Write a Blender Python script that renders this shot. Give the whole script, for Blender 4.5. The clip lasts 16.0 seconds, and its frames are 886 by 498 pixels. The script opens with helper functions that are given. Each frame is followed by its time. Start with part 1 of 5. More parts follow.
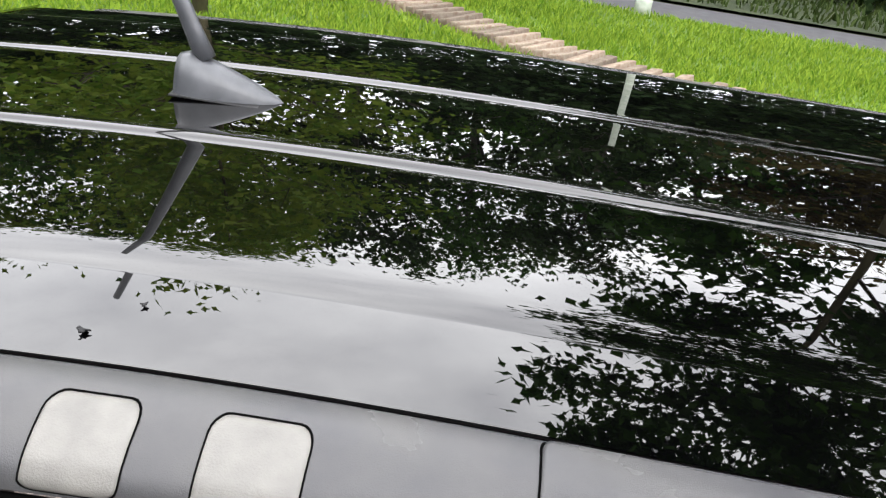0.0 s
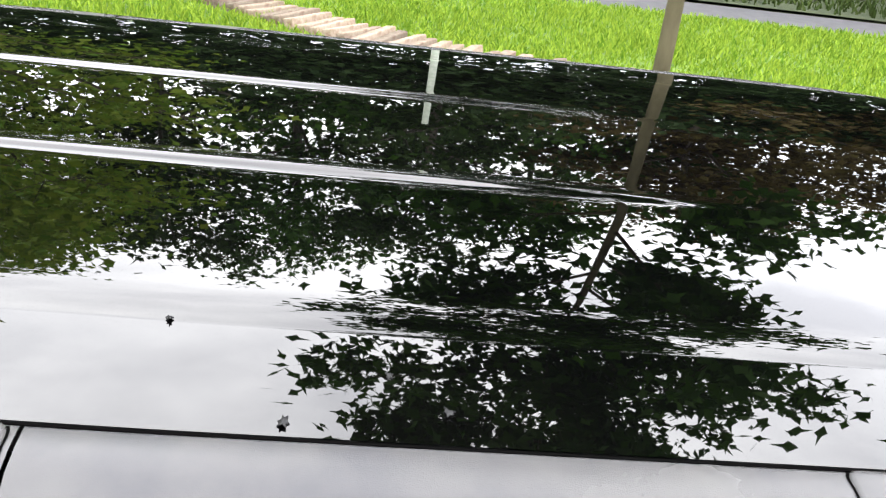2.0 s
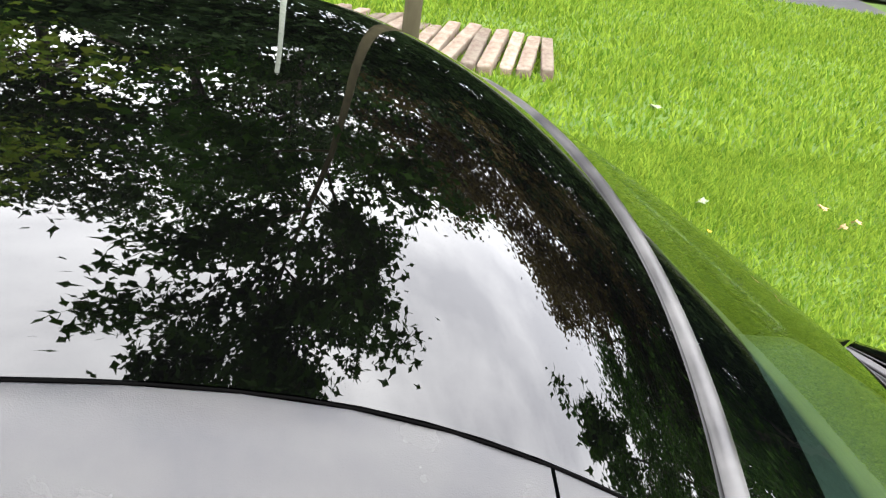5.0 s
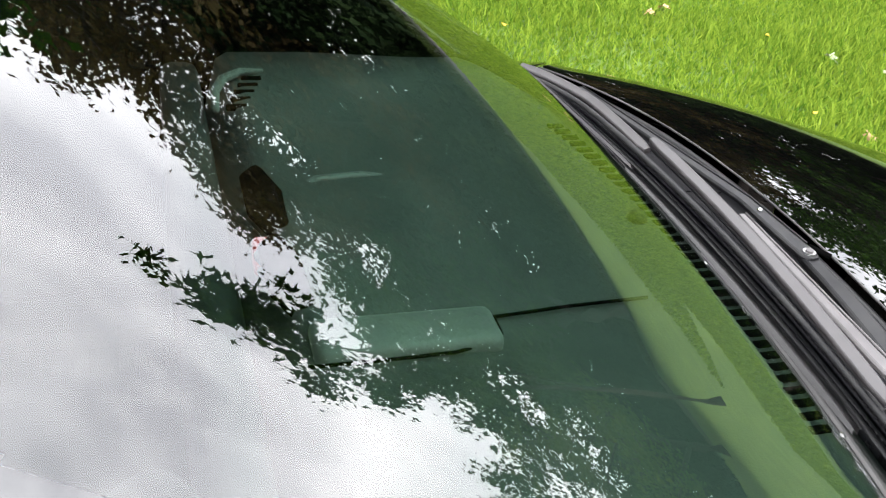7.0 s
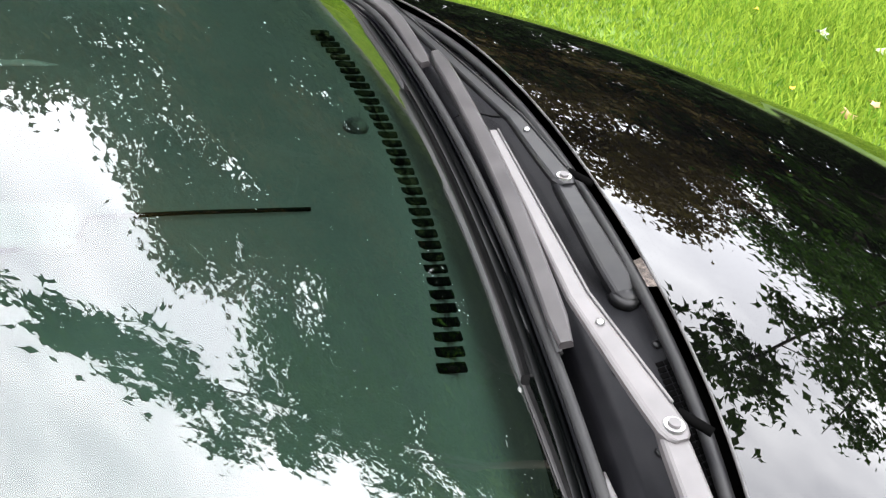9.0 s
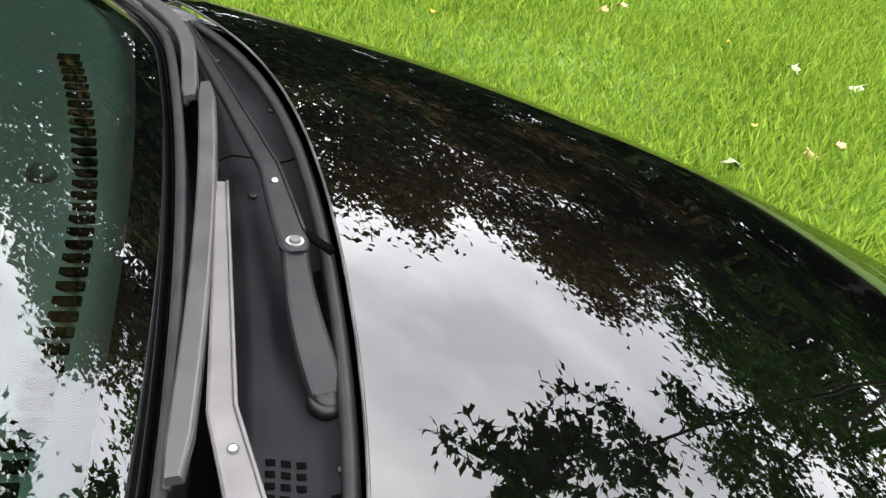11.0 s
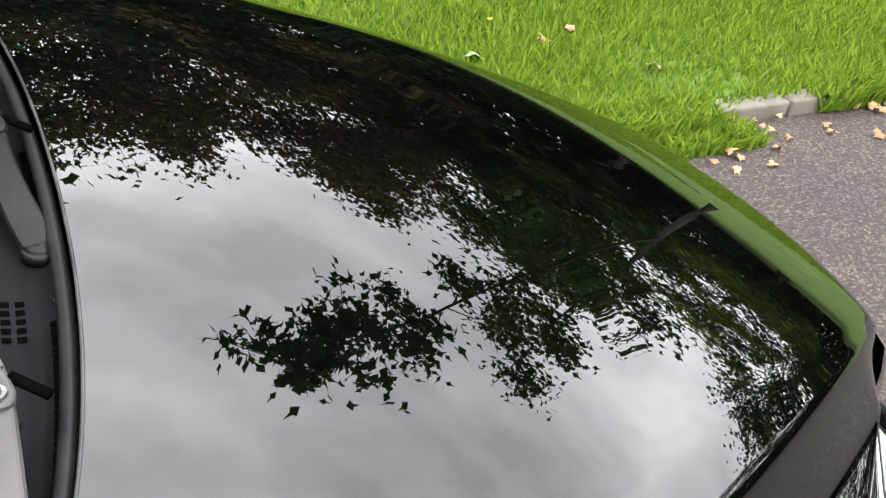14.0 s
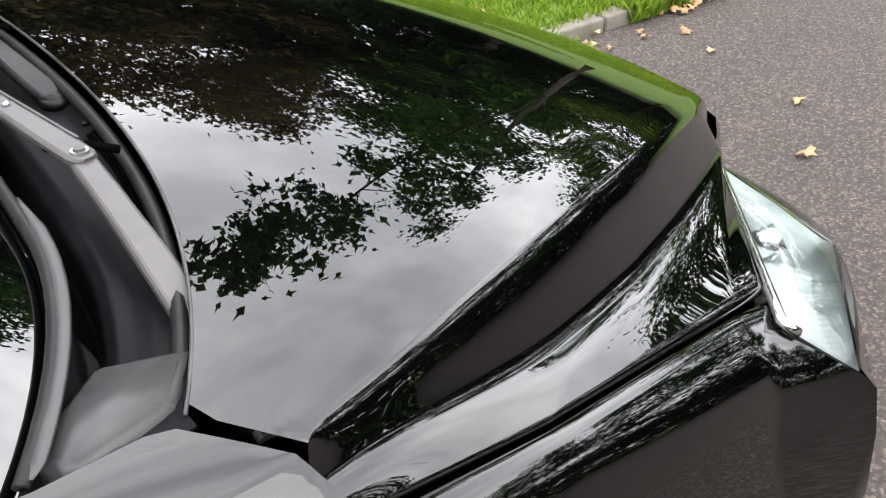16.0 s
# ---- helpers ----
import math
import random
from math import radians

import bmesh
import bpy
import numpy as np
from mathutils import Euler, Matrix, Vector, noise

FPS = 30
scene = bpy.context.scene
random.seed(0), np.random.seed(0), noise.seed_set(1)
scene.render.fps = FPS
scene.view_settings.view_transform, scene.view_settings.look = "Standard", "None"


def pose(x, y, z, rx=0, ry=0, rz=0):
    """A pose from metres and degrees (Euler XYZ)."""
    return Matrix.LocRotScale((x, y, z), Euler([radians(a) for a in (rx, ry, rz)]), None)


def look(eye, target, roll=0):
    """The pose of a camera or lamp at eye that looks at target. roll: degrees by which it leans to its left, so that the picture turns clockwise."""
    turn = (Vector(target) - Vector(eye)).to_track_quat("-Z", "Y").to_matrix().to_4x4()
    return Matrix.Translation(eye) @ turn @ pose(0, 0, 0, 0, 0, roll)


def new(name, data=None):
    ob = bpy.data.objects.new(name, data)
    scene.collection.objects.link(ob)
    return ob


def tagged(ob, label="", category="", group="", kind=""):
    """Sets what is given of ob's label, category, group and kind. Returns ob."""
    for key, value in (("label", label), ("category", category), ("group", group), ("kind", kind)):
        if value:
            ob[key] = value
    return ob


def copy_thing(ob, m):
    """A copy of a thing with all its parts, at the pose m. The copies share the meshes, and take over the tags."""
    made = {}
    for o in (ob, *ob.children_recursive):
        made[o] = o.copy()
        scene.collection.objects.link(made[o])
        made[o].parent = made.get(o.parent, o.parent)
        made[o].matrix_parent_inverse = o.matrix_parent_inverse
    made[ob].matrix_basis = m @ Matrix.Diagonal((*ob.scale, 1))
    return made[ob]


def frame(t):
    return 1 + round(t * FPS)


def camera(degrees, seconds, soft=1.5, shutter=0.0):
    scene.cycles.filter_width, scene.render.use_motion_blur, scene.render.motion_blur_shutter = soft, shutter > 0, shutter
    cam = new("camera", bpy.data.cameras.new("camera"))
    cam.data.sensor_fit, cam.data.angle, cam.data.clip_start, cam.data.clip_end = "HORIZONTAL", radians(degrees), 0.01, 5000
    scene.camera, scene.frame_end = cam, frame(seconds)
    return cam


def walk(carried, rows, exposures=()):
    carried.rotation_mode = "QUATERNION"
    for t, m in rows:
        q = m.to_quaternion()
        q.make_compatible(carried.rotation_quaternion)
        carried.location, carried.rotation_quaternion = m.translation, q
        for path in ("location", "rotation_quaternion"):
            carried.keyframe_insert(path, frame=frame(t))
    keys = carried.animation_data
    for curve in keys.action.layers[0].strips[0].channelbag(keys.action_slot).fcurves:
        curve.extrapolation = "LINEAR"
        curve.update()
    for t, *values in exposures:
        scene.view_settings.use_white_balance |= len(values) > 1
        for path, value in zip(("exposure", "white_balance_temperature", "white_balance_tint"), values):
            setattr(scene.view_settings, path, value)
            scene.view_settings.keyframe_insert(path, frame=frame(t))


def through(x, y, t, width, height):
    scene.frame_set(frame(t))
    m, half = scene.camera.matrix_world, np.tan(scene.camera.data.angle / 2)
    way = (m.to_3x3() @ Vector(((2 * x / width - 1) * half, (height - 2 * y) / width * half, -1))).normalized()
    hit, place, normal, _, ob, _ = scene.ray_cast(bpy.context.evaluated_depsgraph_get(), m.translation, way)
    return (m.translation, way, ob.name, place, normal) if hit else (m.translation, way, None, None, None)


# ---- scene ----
# ---------------------------------------------------------------- camera
cam = camera(49.03, 16.0, soft=1.25)
PATH = [
    (0, (-1.8316, -1.0854, 2.1532), (-1.8691, 0.7265, 1.3072), 9.15),
    (0.5, (-1.6218, -1.1339, 2.1846), (-1.6635, 0.6932, 1.3723), 7.86),
    (1, (-1.3781, -1.1677, 2.1963), (-1.3343, 0.6629, 1.3921), 8.70),
    (1.5, (-1.415, -1.1633, 2.1725), (-1.2375, 0.6441, 1.3346), 8.2),
    (2, (-1.291, -1.062, 2.151), (-1.0526, 0.7402, 1.3173), 7.7),
    (2.5, (-1.0713, -1.0409, 2.1294), (-0.8303, 0.7526, 1.2778), 8.44),
    (3, (-0.8321, -1.0323, 2.0979), (-0.5679, 0.7431, 1.2157), 10.28),
    (3.2, (-0.7507, -1.0441, 2.0932), (-0.4537, 0.7134, 1.186), 10.71),
    (5.3, (-0.2580, -0.9900, 2.1050), (0.1317, 0.7680, 1.2345), 8.60),
    (5.5, (-0.2075, -0.9827, 2.1015), (0.2179, 0.7448, 1.1877), 8.59),
    (5.7, (-0.1229, -0.9418, 2.0418), (0.3400, 0.7517, 1.0839), 8.91),
    (6, (-0.0205, -0.8620, 1.9182), (0.5124, 0.7876, 0.9208), 9.25),
    (6.5, (0.1223, -0.8293, 1.8373), (0.7307, 0.7927, 0.8377), 8.55),
    (7, (0.2630, -0.8482, 1.7743), (0.8478, 0.7245, 0.6860), 7.82),
    (7.5, (0.3773, -0.8637, 1.7311), (0.9143, 0.6899, 0.5919), 7.55),
    (8, (0.4535, -0.8169, 1.7004), (1.0265, 0.7250, 0.5627), 8.52),
    (8.5, (0.5474, -0.8145, 1.6697), (1.0938, 0.7656, 0.5722), 6.86),
    (9, (0.6893, -0.8421, 1.6475), (1.1957, 0.7385, 0.5317), 8.57),
    (9.5, (0.7725, -0.7737, 1.6252), (1.3085, 0.8269, 0.5526), 9.25),
    (9.7, (0.8019, -0.7459, 1.6105), (1.3216, 0.8582, 0.5349), 9.34),
    (11.8, (1.0880, -0.7150, 1.6300), (1.5773, 0.8854, 0.5349), 10.10),
    (12, (1.0991, -0.7204, 1.6315), (1.6130, 0.8622, 0.5219), 10.19),
    (12.5, (1.1084, -0.7691, 1.6449), (1.6930, 0.7726, 0.5129), 10.56),
    (13, (1.1088, -0.8282, 1.6630), (1.7849, 0.6683, 0.5213), 10.87),
    (13.5, (1.1092, -0.8821, 1.6621), (1.8557, 0.5815, 0.5217), 11.21),
    (14, (1.0504, -0.8982, 1.6199), (1.9134, 0.5054, 0.4863), 8.66),
    (14.5, (0.9915, -0.9143, 1.5777), (1.9954, 0.4011, 0.4543), 8.20),
    (15, (0.9431, -0.9866, 1.5638), (2.0174, 0.2709, 0.4393), 6.83),
    (15.5, (0.8946, -1.0590, 1.5498), (1.9746, 0.1867, 0.4176), 3.30),
    (16, (0.7895, -1.1569, 1.5362), (1.8902, 0.1121, 0.4507), 0.69),
]
walk(cam, [(t, look(eye, target, roll)) for t, eye, target, roll in PATH],
     [(0.0, 0.1), (1.0, 0.4), (3.0, 0.7), (5.3, 0.35), (6.1, 0.2), (7.0, 0.36), (8.5, 0.65), (9.7, 0.70), (11.8, 0.12), (13.5, 0.05), (14.5, -0.05), (16.0, -0.12)])

# ---------------------------------------------------------------- sky and sun
world = bpy.data.worlds.new("overcast_sky")
scene.world = world
world.use_nodes = True
wn, wl = world.node_tree.nodes, world.node_tree.links
wn.clear()
w_out = wn.new("ShaderNodeOutputWorld")
w_bg = wn.new("ShaderNodeBackground")
w_sky = wn.new("ShaderNodeTexSky")
w_sky.sky_type = "NISHITA"
w_sky.sun_disc = False
w_sky.sun_elevation = radians(42)
w_sky.sun_rotation = radians(150)
w_geo = wn.new("ShaderNodeTexCoord")
w_map = wn.new("ShaderNodeMapping")
w_map.inputs["Scale"].default_value = (1.0, 1.0, 2.4)
w_noise = wn.new("ShaderNodeTexNoise")
w_noise.inputs["Scale"].default_value = 2.2
w_noise.inputs["Detail"].default_value = 6.0
w_noise.inputs["Roughness"].default_value = 0.55
w_ramp = wn.new("ShaderNodeValToRGB")
w_ramp.color_ramp.elements[0].position = 0.34
w_ramp.color_ramp.elements[0].color = (48.0, 48.5, 52.0, 1)
w_ramp.color_ramp.elements[1].position = 0.66
w_ramp.color_ramp.elements[1].color = (92.0, 92.0, 94.0, 1)
w_mix = wn.new("ShaderNodeMix")
w_mix.data_type = "RGBA"
w_mix.inputs[0].default_value = 0.93
wl.new(w_geo.outputs["Generated"], w_map.inputs["Vector"])
wl.new(w_map.outputs["Vector"], w_noise.inputs["Vector"])
wl.new(w_noise.outputs["Fac"], w_ramp.inputs["Fac"])
wl.new(w_sky.outputs["Color"], w_mix.inputs[6])
wl.new(w_ramp.outputs["Color"], w_mix.inputs[7])
wl.new(w_mix.outputs[2], w_bg.inputs["Color"])
w_bg.inputs["Strength"].default_value = 0.092
wl.new(w_bg.outputs["Background"], w_out.inputs["Surface"])

sun = new("sun", bpy.data.lights.new("sun", "SUN"))
sun.data.energy = 1.5
sun.data.angle = radians(45)
sun.data.color = (1.0, 0.96, 0.9)
sun.matrix_world = look((0, 0, 0), (-0.37, 0.64, -0.67))
scene.view_settings.exposure = 0.0


# ---------------------------------------------------------------- materials
def mat(name, colour, rough=0.5, metal=0.0, second=None, scale=20.0, bump=0.0, bump_scale=None,
        coat=0.0, rough2=None, stretch=(1, 1, 1), detail=5.0, random_tint=0.0, island=0.0, spec=0.5, lo=0.35, hi=0.65, ior=1.5):
    m = bpy.data.materials.new(name)
    m.use_nodes = True
    n, l = m.node_tree.nodes, m.node_tree.links
    b = n["Principled BSDF"]
    b.inputs["Base Color"].default_value = (*colour, 1)
    b.inputs["Roughness"].default_value = rough
    b.inputs["Metallic"].default_value = metal
    b.inputs["Coat Weight"].default_value = coat
    b.inputs["Coat Roughness"].default_value = 0.02
    b.inputs["Specular IOR Level"].default_value = spec
    b.inputs["IOR"].default_value = ior
    co = n.new("ShaderNodeTexCoord")
    mp = n.new("ShaderNodeMapping")
    mp.inputs["Scale"].default_value = stretch
    l.new(co.outputs["Object"], mp.inputs["Vector"])
    tex = n.new("ShaderNodeTexNoise")
    tex.inputs["Scale"].default_value = scale
    tex.inputs["Detail"].default_value = detail
    l.new(mp.outputs["Vector"], tex.inputs["Vector"])
    rng = n.new("ShaderNodeMapRange")
    rng.inputs[1].default_value, rng.inputs[2].default_value = lo, hi
    l.new(tex.outputs["Fac"], rng.inputs[0])
    last = None
    if second:
        mx = n.new("ShaderNodeMix")
        mx.data_type = "RGBA"
        mx.inputs[6].default_value = (*colour, 1)
        mx.inputs[7].default_value = (*second, 1)
        l.new(rng.outputs[0], mx.inputs[0])
        last = mx.outputs[2]
    if random_tint or island:
        hs = n.new("ShaderNodeHueSaturation")
        mr = n.new("ShaderNodeMapRange")
        amount = random_tint or island
        mr.inputs[3].default_value, mr.inputs[4].default_value = 1 - amount, 1 + amount
        if random_tint:
            oi = n.new("ShaderNodeObjectInfo")
            l.new(oi.outputs["Random"], mr.inputs[0])
        else:
            gi = n.new("ShaderNodeNewGeometry")
            l.new(gi.outputs["Random Per Island"], mr.inputs[0])
        l.new(mr.outputs[0], hs.inputs["Value"])
        if last:
            l.new(last, hs.inputs["Color"])
        else:
            hs.inputs["Color"].default_value = (*colour, 1)
        last = hs.outputs["Color"]
    if last:
        l.new(last, b.inputs["Base Color"])
    if rough2 is not None:
        rr = n.new("ShaderNodeMapRange")
        rr.inputs[3].default_value, rr.inputs[4].default_value = rough, rough2
        l.new(rng.outputs[0], rr.inputs[0])
        l.new(rr.outputs[0], b.inputs["Roughness"])
    if bump:
        bp = n.new("ShaderNodeBump")
        bp.inputs["Strength"].default_value = bump
        bp.inputs["Distance"].default_value = 0.004
        t2 = n.new("ShaderNodeTexNoise")
        t2.inputs["Scale"].default_value = bump_scale or scale * 6
        t2.inputs["Detail"].default_value = 4
        l.new(mp.outputs["Vector"], t2.inputs["Vector"])
        l.new(t2.outputs["Fac"], bp.inputs["Height"])
        l.new(bp.outputs["Normal"], b.inputs["Normal"])
    return m


def leaf_mat(name, colour, second, through=0.35):
    m = bpy.data.materials.new(name)
    m.use_nodes = True
    n, l = m.node_tree.nodes, m.node_tree.links
    b = n["Principled BSDF"]
    b.inputs["Roughness"].default_value = 0.75
    b.inputs["Specular IOR Level"].default_value = 0.12
    gi = n.new("ShaderNodeNewGeometry")
    mx = n.new("ShaderNodeMix")
    mx.data_type = "RGBA"
    mx.inputs[6].default_value = (*colour, 1)
    mx.inputs[7].default_value = (*second, 1)
    l.new(gi.outputs["Random Per Island"], mx.inputs[0])
    l.new(mx.outputs[2], b.inputs["Base Color"])
    tr = n.new("ShaderNodeBsdfTranslucent")
    l.new(mx.outputs[2], tr.inputs["Color"])
    ms = n.new("ShaderNodeMixShader")
    ms.inputs[0].default_value = through
    l.new(b.outputs[0], ms.inputs[1])
    l.new(tr.outputs[0], ms.inputs[2])
    l.new(ms.outputs[0], n["Material Output"].inputs["Surface"])
    return m


def glass_mat(name, tint, ior=1.55, rough=0.0):
    m = bpy.data.materials.new(name)
    m.use_nodes = True
    n, l = m.node_tree.nodes, m.node_tree.links
    n.remove(n["Principled BSDF"])
    tr = n.new("ShaderNodeBsdfTransparent")
    tr.inputs["Color"].default_value = (*tint, 1)
    gl = n.new("ShaderNodeBsdfGlossy")
    gl.inputs["Roughness"].default_value = rough
    fr = n.new("ShaderNodeFresnel")
    fr.inputs["IOR"].default_value = ior
    ms = n.new("ShaderNodeMixShader")
    l.new(fr.outputs[0], ms.inputs[0])
    l.new(tr.outputs[0], ms.inputs[1])
    l.new(gl.outputs[0], ms.inputs[2])
    l.new(ms.outputs[0], n["Material Output"].inputs["Surface"])
    return m


M_PAINT = mat("black_paint", (0.0004, 0.0004, 0.0005), 0.012, second=(0.0008, 0.0008, 0.0008), scale=3.0, ior=1.60)
M_STRIP = mat("grey_roof_plastic", (0.036, 0.036, 0.039), 0.19, second=(0.055, 0.054, 0.053), scale=9.0, rough2=0.30, spec=0.28, bump=0.12, bump_scale=900.0)
M_LID = mat("dusty_lid_plastic", (0.085, 0.081, 0.074), 0.5, second=(0.12, 0.114, 0.104), scale=30.0, bump=0.15, bump_scale=700.0)
M_RUBBER = mat("black_rubber", (0.008, 0.008, 0.009), 0.45, second=(0.013, 0.013, 0.013), scale=30.0, spec=0.2)
M_SEAL = mat("grey_rubber_seal", (0.026, 0.025, 0.026), 0.28, second=(0.070, 0.068, 0.067), scale=14.0, rough2=0.40, spec=0.34)
M_COWL = mat("cowl_plastic", (0.005, 0.005, 0.006), 0.30, second=(0.009, 0.009, 0.010), scale=18.0, rough2=0.44, spec=0.10, ior=1.28, bump=0.1, bump_scale=1100.0)
M_ARM = mat("grey_wiper_enamel", (0.060, 0.056, 0.057), 0.32, second=(0.080, 0.075, 0.076), scale=25.0, rough2=0.42, spec=0.35)
M_BLADE_FRAME = mat("worn_blade_plastic", (0.022, 0.020, 0.021), 0.34, second=(0.034, 0.031, 0.032), scale=30.0, rough2=0.45)
M_CAP = mat("matt_black_cap", (0.006, 0.006, 0.007), 0.34, second=(0.010, 0.010, 0.010), scale=40.0, spec=0.3, ior=1.35)
M_ANT = mat("antenna_plastic", (0.035, 0.037, 0.042), 0.36, second=(0.05, 0.052, 0.058), scale=60.0, bump=0.1, bump_scale=1500.0)
M_CHROME = mat("bright_trim", (0.75, 0.75, 0.76), 0.12, metal=1.0, second=(0.65, 0.65, 0.66), scale=12.0)
M_STEEL = mat("steel_nut", (0.5, 0.5, 0.5), 0.3, metal=1.0, second=(0.4, 0.4, 0.4), scale=60.0)
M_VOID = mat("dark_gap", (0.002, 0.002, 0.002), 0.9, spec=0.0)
M_GLASS = glass_mat("tinted_windscreen", (0.46, 0.66, 0.57), 2.0)
M_SIDEGLASS = glass_mat("dark_side_glass", (0.12, 0.15, 0.14), 1.5)
M_LENS = glass_mat("clear_lamp_cover", (0.80, 0.84, 0.83), 1.5)
M_REFLECTOR = mat("lamp_reflector", (0.42, 0.45, 0.44), 0.30, metal=0.8, second=(0.30, 0.33, 0.32), scale=20.0)
M_DASH = mat("dashboard_plastic", (0.055, 0.061, 0.059), 0.6, second=(0.068, 0.074, 0.071), scale=10.0, bump=0.2, bump_scale=500.0)
M_DASH_TOP = mat("dash_hood_plastic", (0.13, 0.14, 0.135), 0.5, second=(0.16, 0.17, 0.165), scale=12.0)
M_DARK = mat("dark_cabin_plastic", (0.016, 0.018, 0.018), 0.6, second=(0.022, 0.024, 0.024), scale=15.0)
M_SEAT = mat("seat_fabric", (0.03, 0.032, 0.034), 0.9, second=(0.045, 0.047, 0.05), scale=60.0, bump=0.3)
M_RED = mat("red_button", (0.55, 0.03, 0.02), 0.35)
M_TYRE = mat("tyre_rubber", (0.015, 0.015, 0.015), 0.8, second=(0.025, 0.025, 0.024), scale=30.0)
M_RIM = mat("alloy_rim", (0.45, 0.46, 0.47), 0.3, metal=0.9, second=(0.35, 0.36, 0.37), scale=20.0)
M_BARK = mat("grey_bark", (0.045, 0.039, 0.022), 0.9, second=(0.082, 0.072, 0.042), scale=8.0, bump=0.6, bump_scale=40.0, stretch=(1, 1, 0.35), spec=0.15)
M_BARK_DARK = mat("dark_bark", (0.035, 0.028, 0.02), 0.9, second=(0.06, 0.05, 0.038), scale=6.0, bump=0.7, bump_scale=25.0, stretch=(1, 1, 0.3))
M_LEAF = leaf_mat("oak_leaves", (0.018, 0.050, 0.006), (0.036, 0.078, 0.010))
M_LEAF_DARK = leaf_mat("dark_leaves", (0.012, 0.027, 0.006), (0.024, 0.042, 0.010))
M_LEAF_YELLOW = leaf_mat("yellowing_leaves", (0.066, 0.125, 0.014), (0.125, 0.160, 0.020))
M_LEAF_BROWN = leaf_mat("bronze_leaves", (0.042, 0.031, 0.012), (0.064, 0.052, 0.017))
M_HEDGE = leaf_mat("hedge_leaves", (0.012, 0.026, 0.008), (0.024, 0.043, 0.013))
M_BLADE = leaf_mat("grass_blades", (0.070, 0.150, 0.009), (0.235, 0.325, 0.035), 0.4)
# Darker copies of lawn grass and soil, with the verge's shade painted in.
M_VERGE_BLADE = leaf_mat("verge_grass_painted_shade", (0.020, 0.036, 0.007), (0.040, 0.058, 0.014), 0.3)
M_VERGE = mat("verge_soil_painted_shade", (0.014, 0.022, 0.006), 0.95, second=(0.024, 0.034, 0.010), scale=2.2, bump=0.6, bump_scale=60.0)
M_LAWN = mat("lawn_soil_and_moss", (0.05, 0.10, 0.009), 0.95, second=(0.085, 0.14, 0.016), scale=2.2, bump=0.8, bump_scale=90.0, detail=8.0)
M_BRICK = mat("weathered_brick", (0.12, 0.075, 0.05), 0.85, second=(0.20, 0.165, 0.125), scale=16.0, bump=0.8, bump_scale=70.0, random_tint=0.35)
M_KERB = mat("concrete_kerb", (0.17, 0.15, 0.125), 0.85, second=(0.11, 0.10, 0.078), scale=9.0, bump=0.5, bump_scale=110.0, random_tint=0.12)
M_DEAD = mat("dry_leaf", (0.36, 0.20, 0.09), 0.6, second=(0.48, 0.33, 0.16), scale=30.0, random_tint=0.3)
M_PALE = mat("pale_leaf", (0.21, 0.26, 0.14), 0.6, second=(0.27, 0.30, 0.19), scale=40.0, random_tint=0.15)
M_FLOWER = mat("yellow_petals", (0.75, 0.45, 0.03), 0.5)
M_POST = mat("green_post_paint", (0.19, 0.22, 0.17), 0.6, second=(0.27, 0.29, 0.24), scale=14.0, bump=0.2)
M_TARFAR = mat("far_road_tarmac", (0.048, 0.047, 0.051), 0.85, second=(0.062, 0.061, 0.065), scale=6.0, bump=0.3)


def asphalt_mat():
    m = bpy.data.materials.new("worn_asphalt")
    m.use_nodes = True
    n, l = m.node_tree.nodes, m.node_tree.links
    b = n["Principled BSDF"]
    b.inputs["Roughness"].default_value = 0.85
    co = n.new("ShaderNodeTexCoord")
    vo = n.new("ShaderNodeTexVoronoi")
    vo.inputs["Scale"].default_value = 120.0
    l.new(co.outputs["Object"], vo.inputs["Vector"])
    bw = n.new("ShaderNodeSeparateColor")
    l.new(vo.outputs["Color"], bw.inputs[0])
    rp = n.new("ShaderNodeValToRGB")
    e = rp.color_ramp.elements
    e[0].position, e[0].color = 0.0, (0.024, 0.0185, 0.016, 1)
    e[1].position, e[1].color = 1.0, (0.115, 0.091, 0.079, 1)
    e.new(0.55).color = (0.038, 0.029, 0.025, 1)
    e.new(0.85).color = (0.074, 0.058, 0.049, 1)
    l.new(bw.outputs[0], rp.inputs[0])
    big = n.new("ShaderNodeTexNoise")
    big.inputs["Scale"].default_value = 2.5
    big.inputs["Detail"].default_value = 6
    l.new(co.outputs["Object"], big.inputs["Vector"])
    mr = n.new("ShaderNodeMapRange")
    mr.inputs[3].default_value, mr.inputs[4].default_value = 0.78, 1.2
    l.new(big.outputs["Fac"], mr.inputs[0])
    hs = n.new("ShaderNodeHueSaturation")
    l.new(rp.outputs[0], hs.inputs["Color"])
    l.new(mr.outputs[0], hs.inputs["Value"])
    l.new(hs.outputs[0], b.inputs["Base Color"])
    bp = n.new("ShaderNodeBump")
    bp.inputs["Strength"].default_value = 0.8
    bp.inputs["Distance"].default_value = 0.004
    l.new(vo.outputs["Distance"], bp.inputs["Height"])
    bp.invert = True
    l.new(bp.outputs[0], b.inputs["Normal"])
    return m


M_ASPHALT = asphalt_mat()


